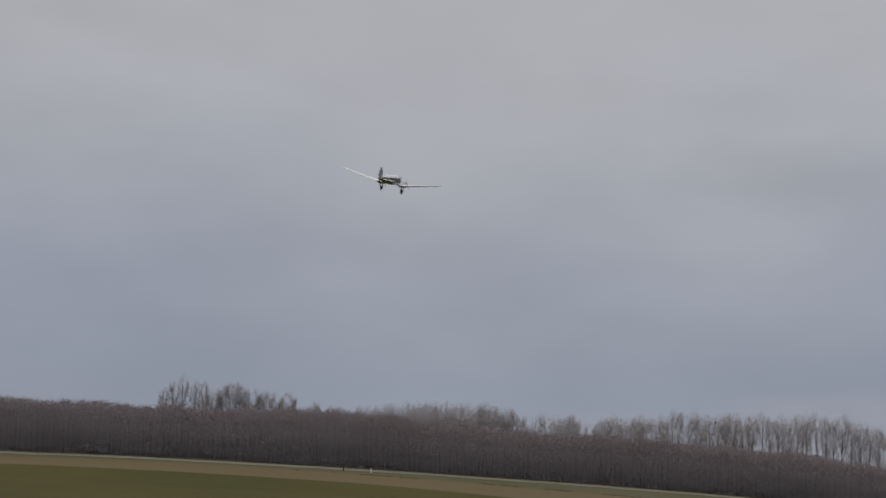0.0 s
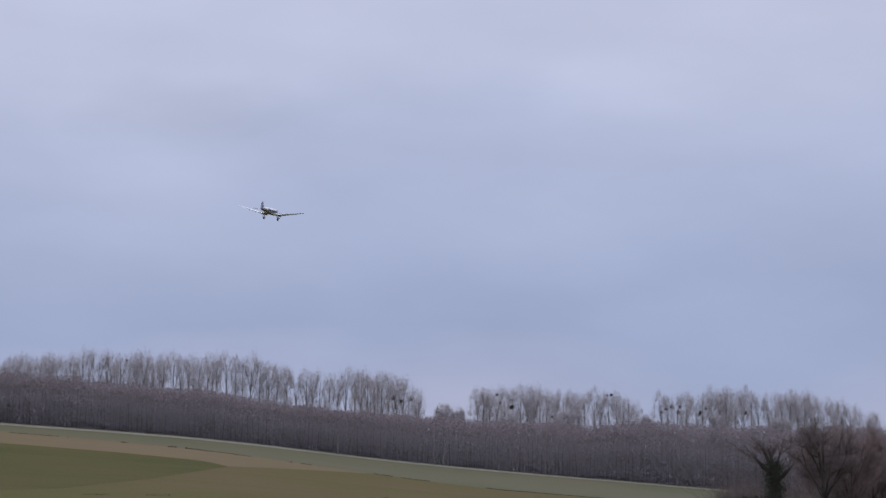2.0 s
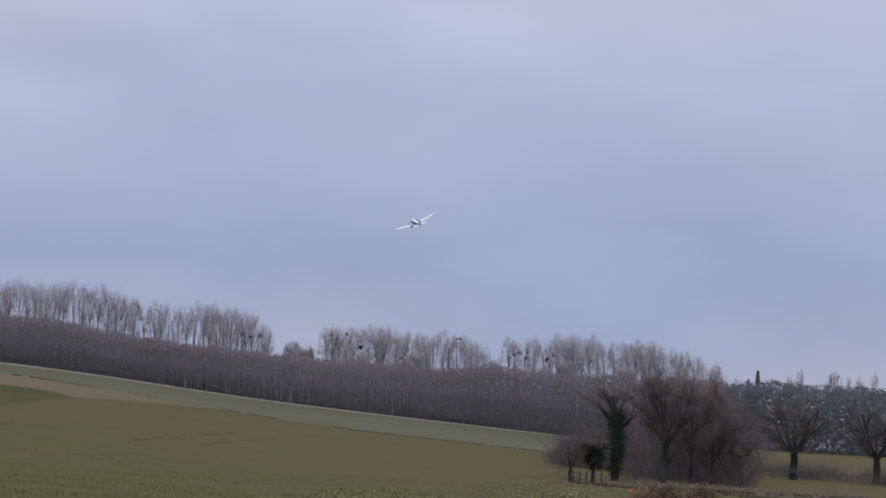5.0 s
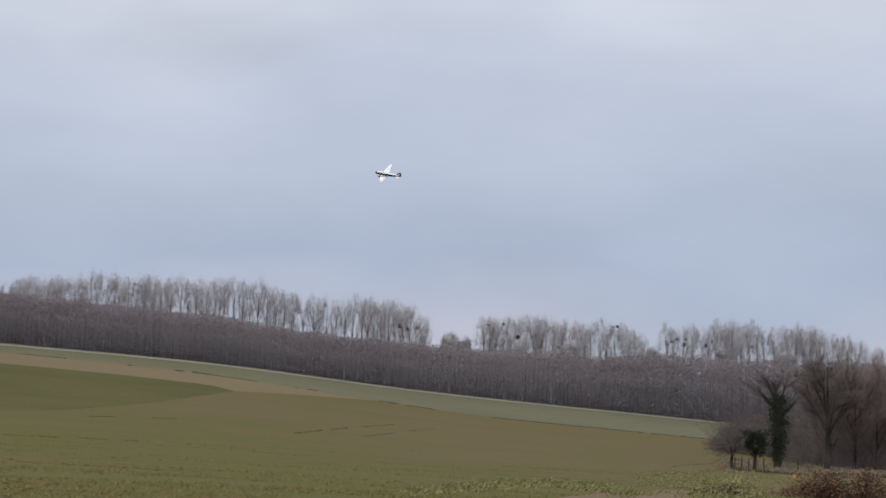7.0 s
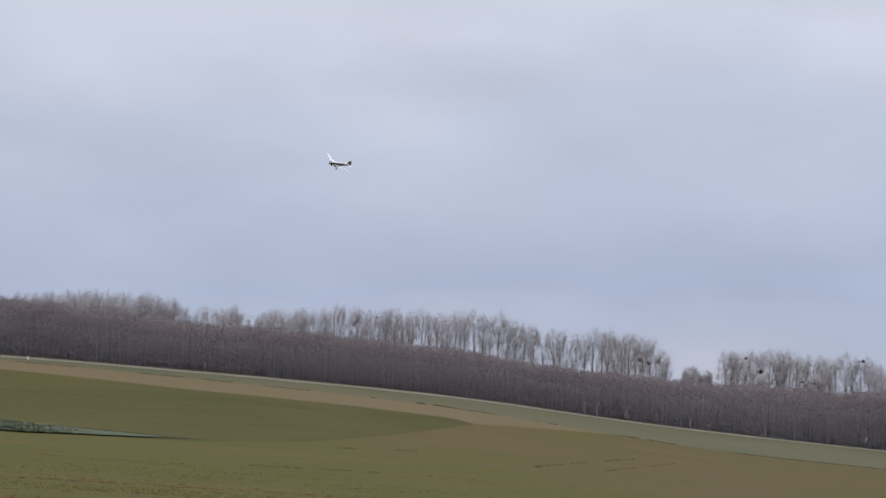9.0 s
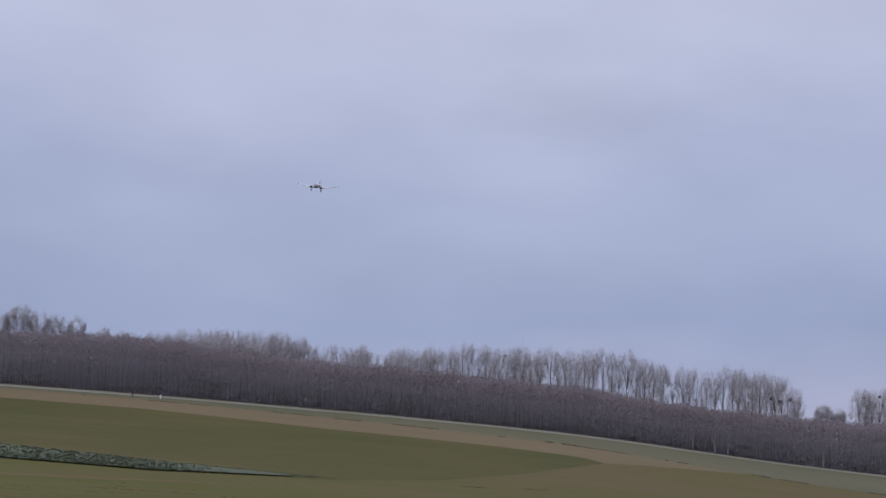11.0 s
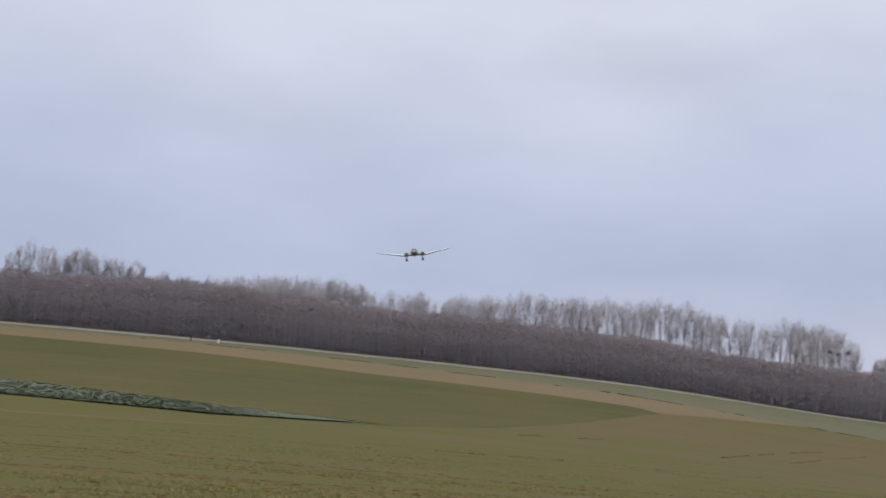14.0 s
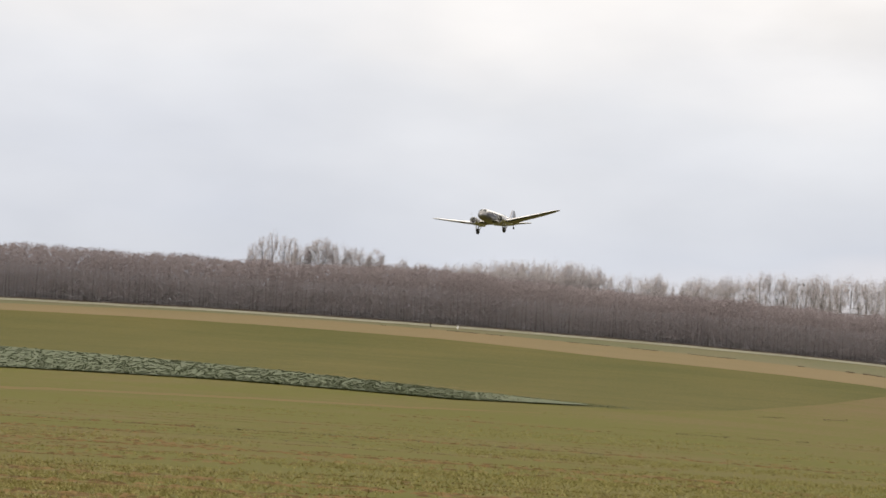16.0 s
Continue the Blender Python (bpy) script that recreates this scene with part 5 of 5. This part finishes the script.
fin = loft([[(x, w * c, z) for x, c in ((le, 0), (le - 0.3 * (le - te), 1), (te, 0.2), (te, -0.2), (le - 0.3 * (le - te), -1))] for z, le, te, w in (
    (0.15, -0.80, -1.12, 0.018), (0.22, -0.90, -1.13, 0.016), (0.32, -0.985, -1.145, 0.013), (0.39, -1.04, -1.15, 0.009), (0.415, -1.09, -1.15, 0.004))])
fin = part("fin", fin, METAL, plane, "upright silver tail fin")
rudder = loft([[(x, w * c, z) for x, c in ((le, 0.6), (te, 0.1), (te, -0.1), (le, -0.6))] for z, le, te, w in (
    (0.10, -1.125, -1.27, 0.014), (0.24, -1.135, -1.285, 0.013), (0.34, -1.15, -1.265, 0.010), (0.41, -1.155, -1.20, 0.006))])
# darkened metal stands in for the ground reflected in the rudder
part("rudder", rudder, BELLY, fin, "silver rudder darkened for the ground it mirrors")
tail = Shape()
tail.stick((-1.12, 0, 0.10), (-1.15, 0, 0.035), 0.008, 0.006, 5)
tail.stick((-1.15, -0.012, 0.03), (-1.15, 0.012, 0.03), 0.022, 0.022, 10)
part("tail_wheel", tail.data(), RUBBER, plane)


def propeller(side):
    s = Shape()
    s.stick((-0.03, 0, 0), (0.02, 0, 0), 0.018, 0.014, 10)
    s.stick((0.02, 0, 0), (0.035, 0, 0), 0.014, 0.0, 10)
    for k in range(3):
        t = 2 * math.pi * k / 3
        o, e = Vector((0, math.cos(t), math.sin(t))), Vector((0, -math.sin(t), math.cos(t)))
        rings = []
        for q, w in ((0.012, 0.003), (0.05, 0.0035), (0.11, 0.004), (0.155, 0.003), (0.168, 0.001)):
            c = o * q
            n = (Vector((1, 0, 0)) * (0.6 - 2 * q) + e).normalized()
            b = n.cross(o)
            rings.append([c + n * w, c + b * 0.002, c - n * w, c - b * 0.002])
        s.add(*loft(rings))
    ob = part("propeller", s.data(), METAL_DULL, plane, "grey three-bladed propeller")
    return ob


props = [(propeller(s), s) for s in (1, -1)]

FLIGHT = (
    (0.0, -16.92, 48.23, 11.73, -1.4, 10.0, 12.2),
    (0.5, -14.62, 55.32, 12.21, 6.1, 6.5, 5.1),
    (1.0, -12.13, 62.05, 12.64, 10.7, 4.8, 3.7),
    (1.5, -9.57, 68.90, 13.12, 15.4, 3.9, 3.6),
    (2.0, -6.75, 75.89, 13.23, 14.4, 3.7, 8.3),
    (2.5, -3.75, 83.04, 13.49, 13.4, 4.8, 6.3),
    (3.0, -0.74, 90.14, 14.00, 15.9, 1.9, -3.9),
    (3.5, 2.17, 97.31, 14.18, 15.2, 1.6, -4.2),
    (4.0, 4.92, 104.69, 14.12, 6.4, 8.8, -10.9),
    (4.2, 5.83, 107.60, 14.39, 1.8, 11.3, -14.1),
    (4.6, 7.42, 113.41, 14.81, -5.5, 12.8, -19.8),
    (5.0, 7.99, 118.89, 15.70, -15.0, 14.5, -26.9),
    (5.4, 7.48, 123.70, 16.81, -26.3, 15.9, -33.6),
    (5.8, 5.84, 127.55, 17.90, -39.0, 16.4, -38.2),
    (6.1, 3.85, 129.62, 18.55, -49.3, 15.8, -39.3),
    (6.3, 2.14, 130.54, 18.84, -56.4, 14.9, -38.5),
    (6.5, 0.48, 131.39, 19.04, -63.6, 13.6, -38.8),
    (7.0, -4.37, 133.03, 19.65, -81.5, 10.5, -33.4),
    (7.5, -9.80, 133.47, 20.24, -93.8, 7.3, -35.3),
    (8.0, -15.25, 132.66, 20.78, -108.2, 7.2, -41.7),
    (8.5, -20.24, 130.67, 21.26, -122.7, 4.4, -42.9),
    (9.0, -24.25, 127.64, 21.54, -138.5, -1.7, -31.2),
    (9.5, -27.70, 123.59, 21.54, -152.9, -6.2, -28.3),
    (9.7, -28.74, 121.94, 21.43, -156.4, -6.7, -28.5),
    (10.1, -30.54, 118.64, 21.21, -166.6, -8.7, -24.2),
    (10.5, -31.02, 115.16, 20.70, -176.0, -9.6, -16.1),
    (10.9, -30.45, 111.35, 19.96, -184.1, -9.6, -6.9),
    (11.3, -29.13, 107.10, 19.02, -190.1, -9.4, 0.8),
    (11.7, -27.32, 102.25, 17.92, -193.3, -9.2, 4.3),
    (12.0, -25.82, 98.15, 17.01, -193.6, -9.4, 2.7),
    (12.5, -23.29, 90.94, 15.46, -192.3, -10.2, -3.8),
    (13.0, -20.70, 83.84, 13.00, -191.1, -17.3, 5.9),
    (13.5, -18.58, 76.61, 10.18, -194.6, -12.3, 12.8),
    (14.0, -16.88, 68.25, 8.29, -193.5, -2.2, 7.7),
    (14.5, -15.31, 59.38, 7.30, -183.4, -3.9, 0.8),
    (15.0, -13.90, 51.28, 6.61, -179.8, -4.6, 8.4),
    (15.5, -13.08, 44.04, 5.91, -179.7, -3.3, 8.8),
    (16.0, -12.59, 37.10, 5.53, -175.2, 1.4, 3.3),
)


def motions():
    walk(plane, [(t, pose(x, y, z, bank, -pitch, 90 - head)) for t, x, y, z, head, pitch, bank in FLIGHT])
    for ob, side in props:
        walk(ob, [(k / 30, pose(0.345, side * 0.30, 0.02, side * 20 + 83 * k, 0, 0)) for k in range(481)])


motions()
